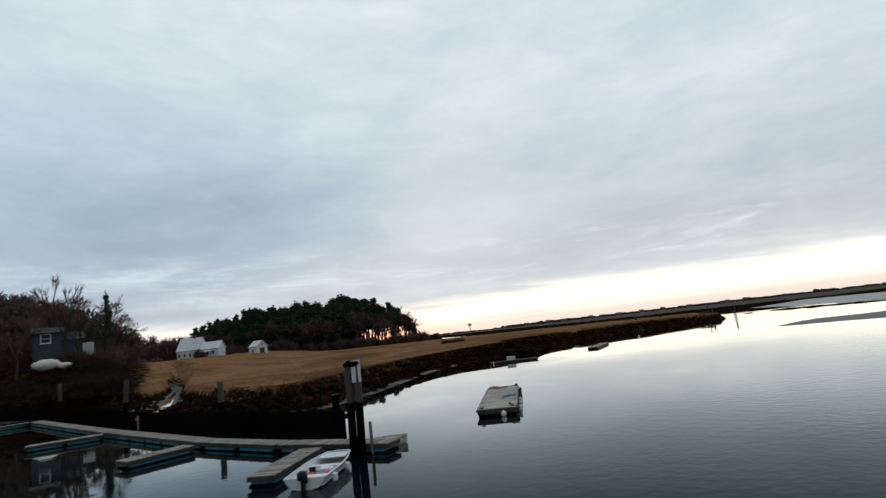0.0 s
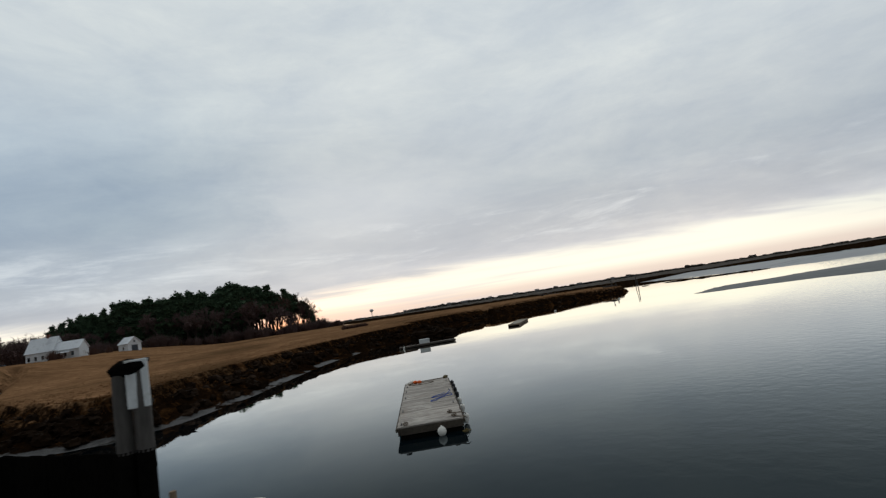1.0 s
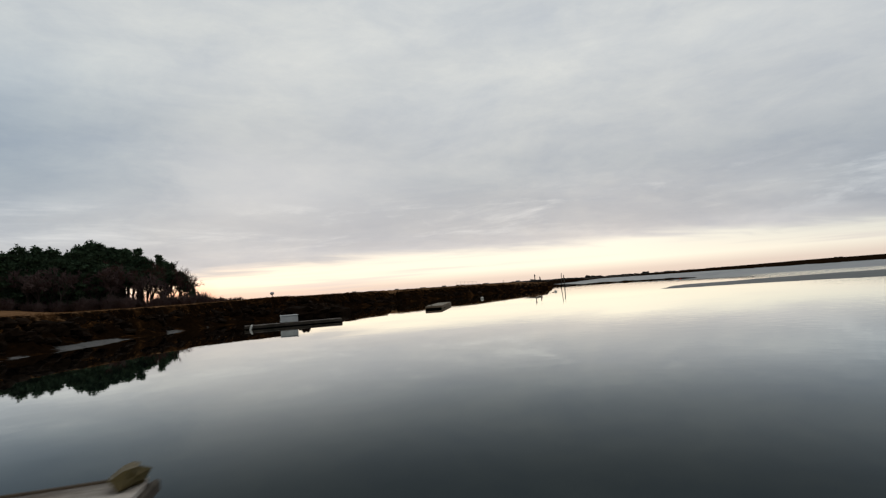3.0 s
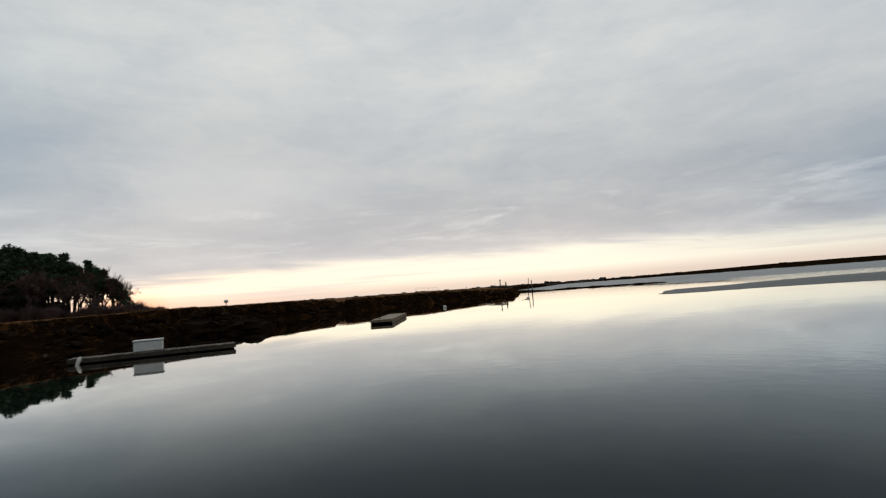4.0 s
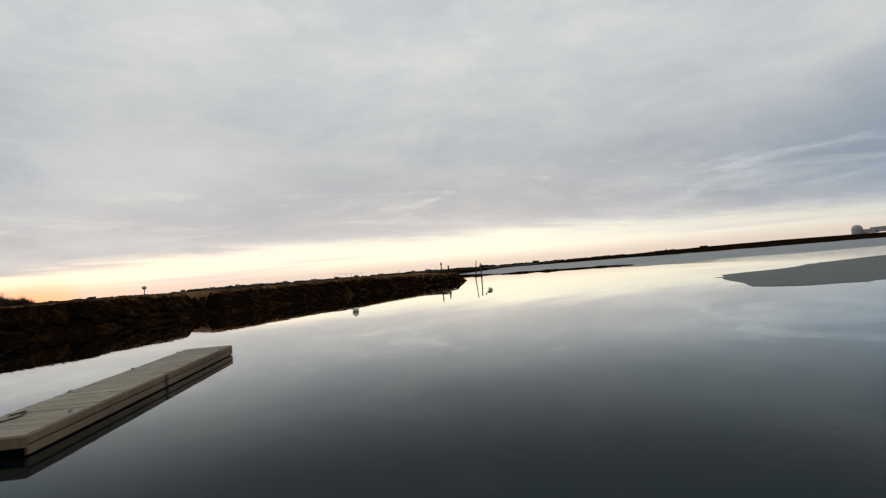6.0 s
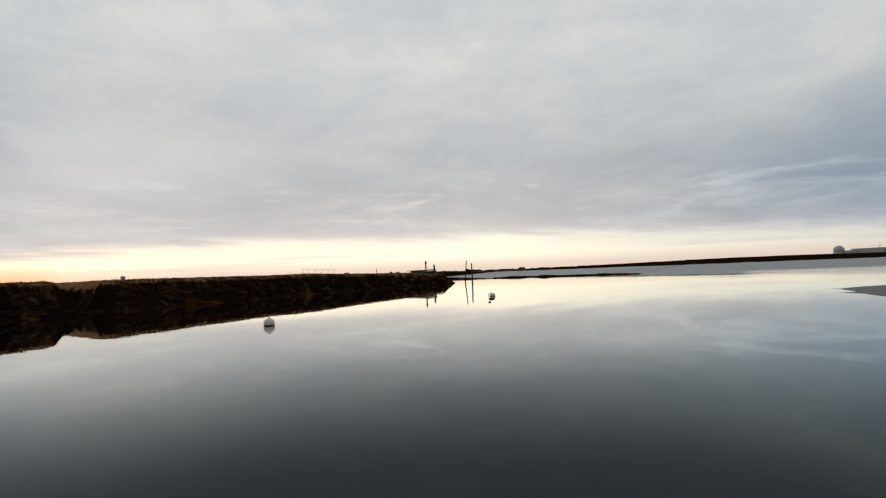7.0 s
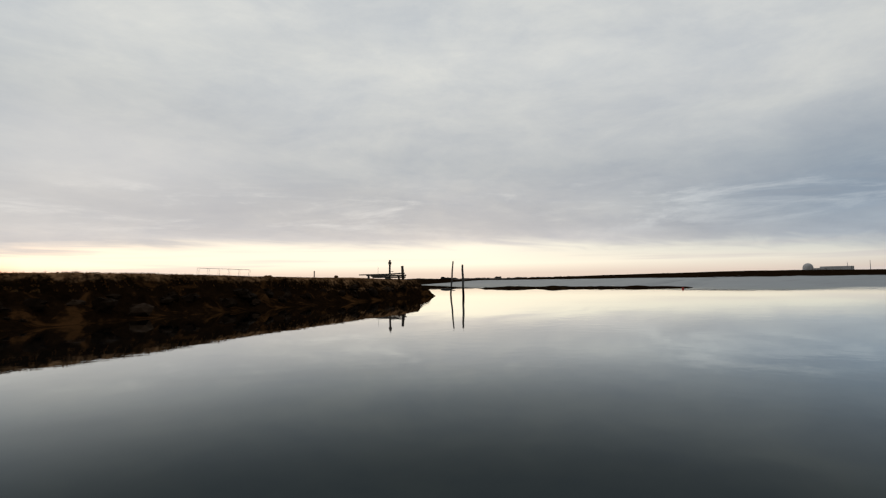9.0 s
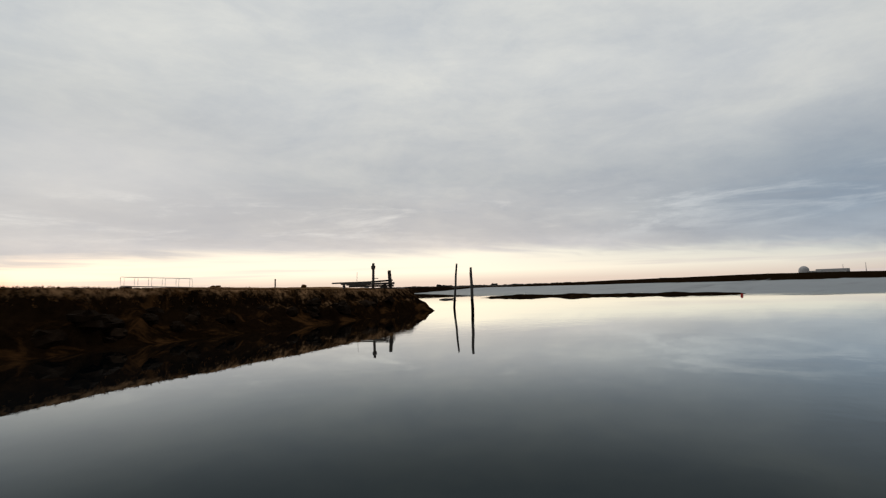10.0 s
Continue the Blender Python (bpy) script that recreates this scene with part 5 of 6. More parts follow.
def window(parent, x, z, w, h, depth, face="front"):
    """A framed window set on the front (y = -depth) or an end (x = depth) wall."""
    m = pose(x, -depth, z) if face == "front" else pose(depth, x, z, 0, 0, 90)
    fr = Geo()
    for s in (-1, 1):
        fr.box(0.12, 0.09, h + 0.24, m, 0.01, at=(s * (w / 2 + 0.06), -0.02, 0))
        fr.box(w, 0.09, 0.12, m, 0.01, at=(0, -0.02, s * (h / 2 + 0.06)))
    fr.box(w, 0.05, 0.05, m, at=(0, -0.01, 0))
    win = part("window", fr, CLAP, parent)
    part("pane", Geo().box(w, 0.03, h, m, at=(0, 0.012, 0)), GLASS, win)
    part("sill", Geo().box(w + 0.36, 0.16, 0.07, m, at=(0, -0.05, -h / 2 - 0.15)), CLAP, win)


def gable_block(parent, L, Wd, eave, ridge, off=(0, 0, 0), wall=CLAP, roof=ROOF):
    """Walls and a pitched roof, ridge along x."""
    o = Vector(off)
    x, y = L / 2, Wd / 2
    vs = [(-x, -y, -2.4), (x, -y, -2.4), (x, y, -2.4), (-x, y, -2.4), (-x, -y, eave), (x, -y, eave), (x, y, eave), (-x, y, eave), (-x, 0, ridge), (x, 0, ridge)]
    fs = [(0, 1, 5, 4), (2, 3, 7, 6), (1, 2, 6, 9, 5), (3, 0, 4, 8, 7), (3, 2, 1, 0), (4, 5, 9, 8), (6, 7, 8, 9)]
    part("wall", Geo().add([Vector(v) + o for v in vs], fs), wall, parent)
    run = math.hypot(y, ridge - eave)
    ang = math.degrees(math.atan2(ridge - eave, y))
    for s in (-1, 1):
        m = Matrix.Translation(o) @ pose(0, s * (y / 2 + 0.12), (ridge + eave) / 2 + 0.02, -s * ang, 0, 0)
        slab = part("roof", Geo().box(L + 0.7, run + 0.5, 0.14, m, 0.02), roof, parent)
        for i in range(int(L / 1.2)):
            part("seam", Geo().box(0.05, run + 0.48, 0.05, m, at=(-L / 2 + 0.6 + i * 1.2, 0, 0.09)), roof, slab)


def farmhouse():
    x, y = -100.5, 216.5
    ob = thing("farmhouse", "white clapboard farmhouse with a lower wing and pale metal roofs", "house", pose(x, y, ground_z(x, y) - 0.2, 0, 0, -4))
    gable_block(ob, 8.6, 7.4, 3.5, 8.1, (-3.8, 0.4, 0))
    gable_block(ob, 8.2, 6.0, 3.3, 5.9, (4.6, 0, 0))
    for i in range(4):
        window(ob, -7.1 + 2.2 * i, 1.6, 0.85, 1.3, 3.32)
    for i in range(3):
        window(ob, 2.0 + 2.3 * i, 1.7, 0.9, 1.3, 3.02)
    d = part("door", Geo().box(0.95, 0.08, 2.05, c=0.01, at=(0.9, -3.06, 0.2)), CLAP, ob, "white panelled door")
    part("door_knob", Geo().lathe([(0.02, 0), (0.04, 0.03), (0.03, 0.06)], 8, pose(1.2, -3.1, 0.2, 90)), GALV, d)
    ch = part("chimney", Geo().box(0.7, 0.7, 1.6, c=0.02, at=(-2.6, 0.4, 8.4)), BRICK, ob)
    part("chimney_cap", Geo().box(0.85, 0.85, 0.12, at=(-2.6, 0.4, 9.22)), BRICK, ch)
    part("porch_roof", Geo().box(5.0, 1.8, 0.12, pose(3.6, -3.8, 2.4, 12), 0.02), ROOF, ob)
    for xx in (1.4, 3.6, 5.9):
        part("porch_post", Geo().box(0.14, 0.14, 2.9, at=(xx, -4.5, 1.0)), CLAP, ob)


def barn():
    x, y = -79.2, 221.0
    ob = thing("barn", "small white gabled barn with dark doors", "barn", pose(x, y, ground_z(x, y) - 0.3, 0, 0, -38))
    gable_block(ob, 5.6, 4.8, 2.8, 4.9)
    d = part("barn_door", Geo().box(0.08, 2.2, 2.3, c=0.01, at=(2.83, 0, 0.85)), GREYCLAP, ob, "dark sliding door")
    part("track", Geo().box(0.1, 2.8, 0.1, at=(2.86, 0, 2.1)), GALV, d)
    window(ob, 0.0, 1.2, 0.8, 1.0, 2.42)
    window(ob, 0.0, 3.4, 0.6, 0.7, 2.82, "end")


def grey_house():
    x, y = -63.6, 85.0
    ob = thing("grey_house", "dark grey shingled house with one white-framed window", "house", pose(x, y, ground_z(x, y) + 0.7, 0, 0, 36))
    gable_block(ob, 3.6, 6.0, 4.0, 4.9, (0, 0, 0), GREYCLAP, DARKROOF)
    gable_block(ob, 2.6, 5.0, 2.8, 4.0, (3.2, 0.4, 0), GREYCLAP, DARKROOF)
    window(ob, -0.2, 3.1, 1.1, 1.2, 3.02)
    part("porch", Geo().box(1.5, 1.2, 2.3, c=0.05, at=(5.3, -2.3, 0.9)), CLAP, ob, "white porch")


farmhouse()
barn()
grey_house()
for (x, y), r, c in (((-58.9, 78.6), (1.9, 0.9, 0.8), 0), ((-56.4, 79.0), (0.9, 0.6, 0.5), 1)):
    single("covered_boat", Geo().lump((0, 0, 0.5), r, rng, 0.10, 8, 14), WHITE_VINYL if c == 0 else CREAM_HULL, "small boat laid up under a pale tarpaulin", "covered boat", pose(x, y, ground_z(x, y), 0, 0, 30), "covered boats", smooth=True)
for (x, y) in ((-112.5, 205.5), (-116.5, 204.0)):
    car = thing("parked_car", "grey parked car beside the farmhouse", "car", pose(x, y, ground_z(x, y), 0, 0, 20), "parked cars")
    part("body", Geo().box(4.2, 1.7, 0.6, c=0.15, at=(0, 0, 0.6)), GREYCLAP, car)
    part("cabin", Geo().box(2.1, 1.5, 0.55, c=0.2, at=(-0.2, 0, 1.1)), GLASS, car)
    for sx in (-1.3, 1.3):
        for sy in (-0.8, 0.8):
            part("wheel", Geo().lathe([(0.2, -0.1), (0.31, -0.09), (0.31, 0.09), (0.2, 0.1)], 14, pose(sx, sy, 0.31, 90)), BLACK_PLASTIC, car)

# ---------------------------------------------------------------- trees
BARK = rough_stuff("bark", (0.028, 0.022, 0.018), (0.075, 0.06, 0.05), 2.0, 0.95, 0.7, 0.03)
TWIG = rough_stuff("bare_twigs", (0.075, 0.042, 0.034), (0.155, 0.092, 0.074), 0.8, 0.95, 0.3, 0.01)


def needle_mat():
    def build(t, b):
        isl = t.nodes.new("ShaderNodeNewGeometry").outputs["Random Per Island"]
        big = noise_tex(t, world_pos(t), 0.12, 3)
        col = mix_color(t, math_node(t, "MULTIPLY", math_node(t, "ADD", isl, big), 0.5), (0.034, 0.070, 0.042), (0.105, 0.160, 0.085))
        t.links.new(col, b.inputs["Base Color"])
        b.inputs["Roughness"].default_value = 0.9
        b.inputs["Specular IOR Level"].default_value = 0.2
    return material("pine_needles", build)


NEEDLE = needle_mat()


def tuft(g, at, r, rg, n=10, flat=0.55, size=0.5):
    """A clump of needle sprays: short narrow blades standing out all round."""
    for _ in range(n):
        d = Vector((rg.gauss(0, 1), rg.gauss(0, 1), rg.gauss(0, 0.7))).normalized()
        c = Vector(at) + Vector((d.x * r, d.y * r, d.z * r * flat)) * rg.uniform(0.2, 1.0)
        side = d.cross(Vector((rg.gauss(0, 1), rg.gauss(0, 1), rg.gauss(0, 1)))).normalized()
        l, w = size * rg.uniform(0.7, 1.4), size * rg.uniform(0.25, 0.5)
        g.add([c - side * w, c + side * w, c + d * l + side * w * 0.3 + Vector((0, 0, rg.uniform(-0.1, 0.2)))], [(0, 1, 2)])
        g.add([c - d * l * 0.5, c + d * l * 0.6, c + side.cross(d) * w * 2.0], [(0, 1, 2)])


def pine_meshes(seed, H, crown_from, spread):
    rg = random.Random(seed)
    tr, cr_ = Geo(), Geo()
    bend = [Vector((rg.uniform(-0.25, 0.25) * i, rg.uniform(-0.25, 0.25) * i, H * i / 5)) for i in range(6)]
    tr.tube(bend, [0.32, 0.28, 0.23, 0.17, 0.10, 0.03], 7)
    z = H * crown_from
    while z < H * 0.98:
        t = (z - H * crown_from) / (H * (1 - crown_from))
        reach = spread * (0.5 + 0.62 * math.sin(math.pi * min(1, t * 0.85 + 0.18))) * (1 - 0.72 * t ** 1.6) * rg.choice((0.6, 0.95, 1.0, 1.25))
        base = bend[min(4, int(z / H * 5))].lerp(bend[min(5, int(z / H * 5) + 1)], z / H * 5 % 1)
        a0 = rg.uniform(0, 6.28)
        for k in range(rg.choice((3, 4, 4, 5))):
            a = a0 + k * 6.28 / 4.3 + rg.uniform(-0.4, 0.4)
            L = reach * rg.uniform(0.35, 1.4)
            tip = base + Vector((math.cos(a) * L, math.sin(a) * L, L * rg.uniform(-0.05, 0.35)))
            tr.tube([base, base.lerp(tip, 0.6) - Vector((0, 0, 0.1)), tip], [0.07, 0.05, 0.02], 4, False)
            for q in (0.35, 0.6, 0.82, 1.0):
                if rg.random() < 0.94:
                    tuft(cr_, base.lerp(tip, q) + Vector((0, 0, 0.15)), 0.62 + 0.5 * (1 - t) * q, rg, 13, 0.5, 0.75)
        z += H * rg.uniform(0.035, 0.075)
    tuft(cr_, bend[5], 0.7, rg, 10, 1.0, 0.5)
    # dead lower limbs
    for _ in range(9):
        zz = H * rg.uniform(0.18, crown_from + 0.05)
        a, L = rg.uniform(0, 6.28), rg.uniform(0.6, 2.0)
        b = bend[min(4, int(zz / H * 5))].lerp(bend[min(5, int(zz / H * 5) + 1)], zz / H * 5 % 1)
        tr.tube([b, b + Vector((math.cos(a) * L, math.sin(a) * L, rg.uniform(-0.2, 0.5)))], [0.04, 0.012], 4, False)
    return tr.mesh("trunk", BARK), cr_.mesh("crown", NEEDLE)


def bare_meshes(seed, H, levels=5, spread=0.55, twig_r=0.018, twig=None):
    rg = random.Random(seed)
    limbs, twigs = Geo(), Geo()

    def grow(p, d, L, r, lev):
        mid = p + d * L * 0.5 + Vector((rg.uniform(-1, 1), rg.uniform(-1, 1), rg.uniform(-0.5, 0.5))) * L * 0.06
        end = p + d * L
        (limbs if lev > 1 else twigs).tube([p, mid, end], [r, r * 0.85, r * 0.66], 6 if lev > 3 else (4 if lev > 1 else 3), False)
        if lev == 0:
            return
        for _ in range(3 if lev > 1 else 4):
            a = rg.uniform(0, 6.28)
            s = spread * rg.uniform(0.6, 1.3)
            perp = d.orthogonal().normalized()
            perp = Matrix.Rotation(a, 3, d) @ perp
            nd = (d + perp * s + Vector((0, 0, 0.12))).normalized()
            grow(p + d * L * rg.uniform(0.6, 1.0), nd, L * rg.uniform(0.58, 0.82), max(r * 0.58, twig_r), lev - 1)

    grow(Vector((0, 0, -0.3)), Vector((rg.uniform(-0.06, 0.06), rg.uniform(-0.06, 0.06), 1)).normalized(), H * 0.30, H * 0.016, levels)
    top = max(v[2] for v in twigs.v)
    for g in (limbs, twigs):
        g.v = [(x * H / top, y * H / top, z * H / top) for x, y, z in g.v]
    return limbs.mesh("trunk", BARK), twigs.mesh("crown", twig or TWIG)


def bush_mesh(seed, r, h, n, fine=1.0):
    rg = random.Random(seed)
    g = Geo()
    for _ in range(n):
        a, q = rg.uniform(0, 6.28), rg.random() ** 0.5
        b = Vector((math.cos(a) * q * r * 0.5, math.sin(a) * q * r * 0.5, -0.1))
        t = Vector((math.cos(a) * q * r * rg.uniform(0.7, 1.2), math.sin(a) * q * r * rg.uniform(0.7, 1.2), h * (1 - 0.5 * q * q) * rg.uniform(0.6 if fine < 1 else 0.65, 1.1 if fine == 1 else 1.0)))
        w = (0.02 + 0.012 * h) * fine
        s = Vector((-math.sin(a), math.cos(a), 0)) * w
        m = b.lerp(t, 0.55) + Vector((0, 0, h * 0.12))
        g.add([b - s, b + s, m + s * 0.7, m - s * 0.7], [(0, 1, 2, 3)])
        g.add([m - s * 0.7, m + s * 0.7, t], [(0, 1, 2)])
        for _k in range(3):
            c = b.lerp(t, rg.uniform(0.45, 1))
            e = c + Vector((rg.gauss(0, 1), rg.gauss(0, 1), rg.uniform(0, 1.2))) * h * 0.11
            g.add([c - s * 0.5, c + s * 0.5, e], [(0, 1, 2)])
    return g


def plant(name, label, category, meshes, x, y, z, scale, turn, group):
    ob = thing(name, label, category, pose(x, y, z, 0, 0, turn), group)
    wide = 1.0 if "leafless" in label else rt.uniform(0.9, 1.3)
    ob.scale = (scale * wide, scale * wide, scale)
    part("trunk", meshes[0], None, ob)
    part("crown", meshes[1], None, ob)
    return ob


PINES = [pine_meshes(20 + i, 20, cf, sp) for i, (cf, sp) in enumerate(((0.16, 3.2), (0.22, 2.8), (0.12, 3.6), (0.40, 2.6), (0.46, 2.4), (0.50, 2.2)))]
FAR_TWIG = rough_stuff("far_twigs", (0.078, 0.052, 0.048), (0.165, 0.115, 0.106), 0.3, 0.95, 0.3, 0.01)
BARES = [bare_meshes(50 + i, 12, 5, s, 0.022) for i, s in enumerate((0.5, 0.58, 0.44, 0.65))]
rt = random.Random(31)
FAR_BARES = [bare_meshes(150 + i, 12, 5, sp, 0.055, FAR_TWIG) for i, sp in enumerate((0.5, 0.6, 0.7))]
TOP = [(0.0, 15.3), (0.12, 18.8), (0.28, 21.8), (0.42, 23.3), (0.52, 25.2), (0.6, 26.2), (0.68, 26.7), (0.78, 25.7), (0.86, 21.7), (0.92, 18.7), (0.97, 13.2), (1.0, 7.7)]


def crown_height(u):
    for (a, h), (b, k) in zip(TOP[:-1], TOP[1:]):
        if u <= b:
            return h + (k - h) * (u - a) / (b - a)
    return TOP[-1][1]


for row, (dy, n) in enumerate(((0, 50), (5, 46), (11, 42), (18, 36), (26, 30))):
    for i in range(n):
        u = (i + rt.uniform(0.2, 0.8)) / n
        if (row > 1 and u > 0.74) or (u > 0.8 and rt.random() < 0.25):
            continue
        x = -124 + 106 * u + rt.uniform(-1, 1) - dy * 0.1
        y = 263 + 17 * u + dy + rt.uniform(-2, 2)
        h = crown_height(u) * rt.uniform(0.80, 1.02) * (1.0 + 0.05 * math.sin(u * 31.0))
        kinds = PINES[:3] if u < 0.68 else (PINES[3:5] if u < 0.78 else PINES[4:])
        plant("pine_tree", "tall dark pine at the edge of the wood" if u < 0.7 else "tall thin pine standing against the glow", "tree", rt.choice(kinds), x, y, ground_z(x, y) - 0.2, h / 20, rt.uniform(0, 360), "pine wood")
for i in range(95):
    a = rt.random()
    x, y = -122 - 150 * a + rt.uniform(-4, 4), 268 - 70 * a + rt.uniform(-6, 22)
    h = rt.uniform(8.5, 13)
    if rt.random() < 0.35:
        plant("pine_tree", "dark pine in the wood behind the farmhouse", "tree", rt.choice(PINES[:3]), x, y, ground_z(x, y) - 0.2, h * 1.1 / 20, rt.uniform(0, 360), "back wood")
    else:
        plant("bare_tree", "leafless tree in the wood behind the farmhouse", "tree", rt.choice(FAR_BARES), x, y, ground_z(x, y) - 0.2, h / 12, rt.uniform(0, 360), "back wood")
for i in range(44):
    u = rt.random()
    x, y = -124 + 104 * u, 256 + 17 * u + rt.uniform(-3, 5)
    plant("bare_tree", "leafless tree along the front of the pine wood", "tree", rt.choice(FAR_BARES), x, y, ground_z(x, y) - 0.2, crown_height(u) * rt.uniform(0.35, 0.68) / 12, rt.uniform(0, 360), "bare trees by the wood")
# scrub trees about the grey house
for x, y, h in ((-67.0, 94.0, 10.5), (-62.0, 94.0, 9.0), (-59.5, 96.0, 8.5), (-62.0, 101.0, 9.0), (-58.0, 72.0, 9.0), (-66.0, 76.0, 9.0), (-70.0, 96.0, 10.0), (-76.0, 104.0, 10.0), (-84.0, 110.0, 11.0), (-50.5, 87.0, 5.5)):
    plant("bare_tree", "tangled leafless tree on the scrubby bank", "tree", rt.choice(BARES), x, y, ground_z(x, y) - 0.2, h / 12, rt.uniform(0, 360), "scrub trees")
SLIM = [bare_meshes(64 + i, 13, 5, 0.34, 0.024) for i in range(2)]
for x, y, h in ((-57.2, 80.0, 14.5), (-55.6, 80.6, 11), (-66.5, 92.0, 13.5)):
    plant("bare_tree", "tall slender leafless tree beside the grey house", "tree", rt.choice(SLIM), x, y, ground_z(x, y) - 0.2, h / 13, rt.uniform(0, 360), "slender trees")
for i in range(110):
    k = rt.uniform(0.605, 0.95)
    y = rt.uniform(104, 150)
    h = (6.0 + 8.5 * (k - 0.5) / 0.32) * y / 130 * rt.uniform(0.8, 1.05) * (1.0 + 0.35 * float(sstep(0.62, 0.70, k)))
    plant("bare_tree", "reddish leafless tree in the wood behind the landing", "tree", rt.choice(FAR_BARES), -k * y, y, ground_z(-k * y, y) - 0.2, h / 12, rt.uniform(0, 360), "landing wood")
OAK = bare_meshes(71, 12, 5, 0.78, 0.03)
plant("bare_tree", "broad leafless oak with long level limbs on the bank", "tree", OAK, -54.0, 84.6, ground_z(-54.0, 84.6) - 0.2, 0.95, 20, "")
for i in range(34):
    a = rt.random()
    x, y = -44 - 52 * a + rt.uniform(-4, 4), 76 + 52 * a + rt.uniform(-4, 14)
    if (abs(x + 62) < 6 and abs(y - 85) < 7) or x / y > -0.67:
        continue
    plant("bare_tree", "leafless reddish tree in the thicket behind the landing", "tree", rt.choice(BARES), x, y, ground_z(x, y) - 0.2, rt.uniform(6.5, 8.5) * (1.0 + 0.45 * float(sstep(0.70, 0.76, -x / y))) / 12, rt.uniform(0, 360), "thicket trees")
x, y = -54.9, 86.2
ivy = plant("ivy_tree", "dead tree trunk thickly grown with dark ivy", "tree", PINES[0], x, y, ground_z(x, y) - 1.2, 0.47, 40, "")
ivy.scale = (0.25, 0.25, 0.64)
for i in range(26):
    u = rt.uniform(0.70, 0.99)
    x, y = -124 + 106 * u + rt.uniform(-1, 1), 262 + 17 * u + rt.uniform(-3, 10)
    plant("bare_tree", "tall thin leafless tree at the glowing end of the wood", "tree", rt.choice(BARES), x, y, ground_z(x, y) - 0.2, crown_height(u) * rt.uniform(0.6, 0.95) / 12, rt.uniform(0, 360), "bare trees by the glow")
for x, y, h in ((-16.5, 274, 5.5), (-18.5, 272, 6)):
    plant("cedar_tree", "small dark cedar at the wood's end", "tree", PINES[0], x, y, ground_z(x, y) - 0.2, h / 20, rt.uniform(0, 360), "end cedars")

# brush
BRAMBLE = rough_stuff("bramble_stems", (0.014, 0.009, 0.008), (0.05, 0.030, 0.024), 1.4, 0.95, 0.3, 0.01)
BUSHES = [bush_mesh(80 + i, 1.6, 2.2, 150).mesh("brush", TWIG) for i in range(4)]
BRAMBLES = [bush_mesh(180 + i, 1.7, 1.7, 220, 0.6).mesh("brush", BRAMBLE) for i in range(4)]


EDGE_BRUSH = [bush_mesh(96 + i, 1.6, 2.2, 260, 0.8).mesh("brush", FAR_TWIG) for i in range(3)]
THICKETS = [bush_mesh(90 + i, 1.6, 2.2, 300, 0.5).mesh("brush", TWIG) for i in range(4)]


def bush(x, y, s, label, group):
    ob = tagged(new("thicket" if s > 1.6 else "shrub", rt.choice(EDGE_BRUSH if "wood" in group or "back" in group else (BRAMBLES if "near" in group or "bank" in group else (THICKETS if s > 1.6 else BUSHES)))), label, "thicket" if s > 1.6 else "shrub", group)
    ob.matrix_world = pose(x, y, ground_z(x, y) - 0.1, 0, 0, rt.uniform(0, 360)) @ Matrix.Diagonal((s * rt.uniform(0.9, 1.6), s * rt.uniform(0.9, 1.3), s * rt.uniform(0.75, 1.15), 1))


for i in range(48):
    a = rt.random()
    y = rt.uniform(82, 100)
    bush(-y * (0.615 + 0.09 * a), y, rt.uniform(0.8, 1.5), "reddish leafless shrub on the scrubby bank", "scrub shrubs")
for i in range(46):
    y = rt.uniform(60, 76)
    bush(-y * rt.uniform(0.64, 0.82), y, rt.uniform(0.3, 0.6), "dark tangled bramble among the scrub above the bank", "near scrub")
for i in range(70):
    y = rt.uniform(60, 82)
    bush(-y * rt.uniform(0.60, 0.70), y, rt.uniform(0.6, 1.35), "dense dark bramble thicket beside the tidal creek", "near brambles")
for i in range(80):
    a = rt.random()
    y = 95 + 60 * rt.random()
    bush(-y * (0.60 + 0.32 * a), y, rt.uniform(1.65, 2.3) if a < 0.35 else rt.uniform(3.0, 4.6), "dense reddish leafless thicket behind the landing", "landing thicket")
for i in range(85):
    a = rt.random()
    bush(-37 - 26 * a + rt.uniform(-2, 2), 58 + 7 * a + rt.uniform(-2, 3), rt.uniform(0.3, 0.65), "low leafless shrub along the top of the landing bank", "low bank shrubs")
for i in range(75):
    a = rt.random()
    bush(-118 - 150 * a + rt.uniform(-4, 4), 262 - 70 * a + rt.uniform(-4, 14), rt.uniform(4.6, 6.6), "tall leafless reddish thicket behind the farmhouse", "back thicket")
for i in range(80):
    u = rt.random()
    bush(-126 + 112 * u, 250 + 18 * u + rt.uniform(-3, 6), rt.uniform(1.5, 3.0), "greyish leafless shrub under the wood's edge", "wood edge shrubs")
for i in range(16):
    bush(-22 + i * 1.05 + rt.uniform(-0.5, 0.5), 273 + i * 0.4 + rt.uniform(-1, 2), 2.4 - 0.08 * i, "dark bushy scrub at the wood's end", "end scrub")
for i in range(7):
    bush(-2.2 + i * 0.8, 138 + rt.uniform(-0.6, 0.6), 0.62, "low dark thicket standing alone on the marsh", "marsh thicket")
for x, y, s in ((-97.5, 208.0, 1.7), (-95.8, 208.6, 1.2), (-113, 207, 1.2), (-88, 214, 1.2), (-84, 216, 1.0), (-120, 208, 1.5)):
    bush(x, y, s, "rounded leafless garden shrub near the farmhouse", "garden shrubs")
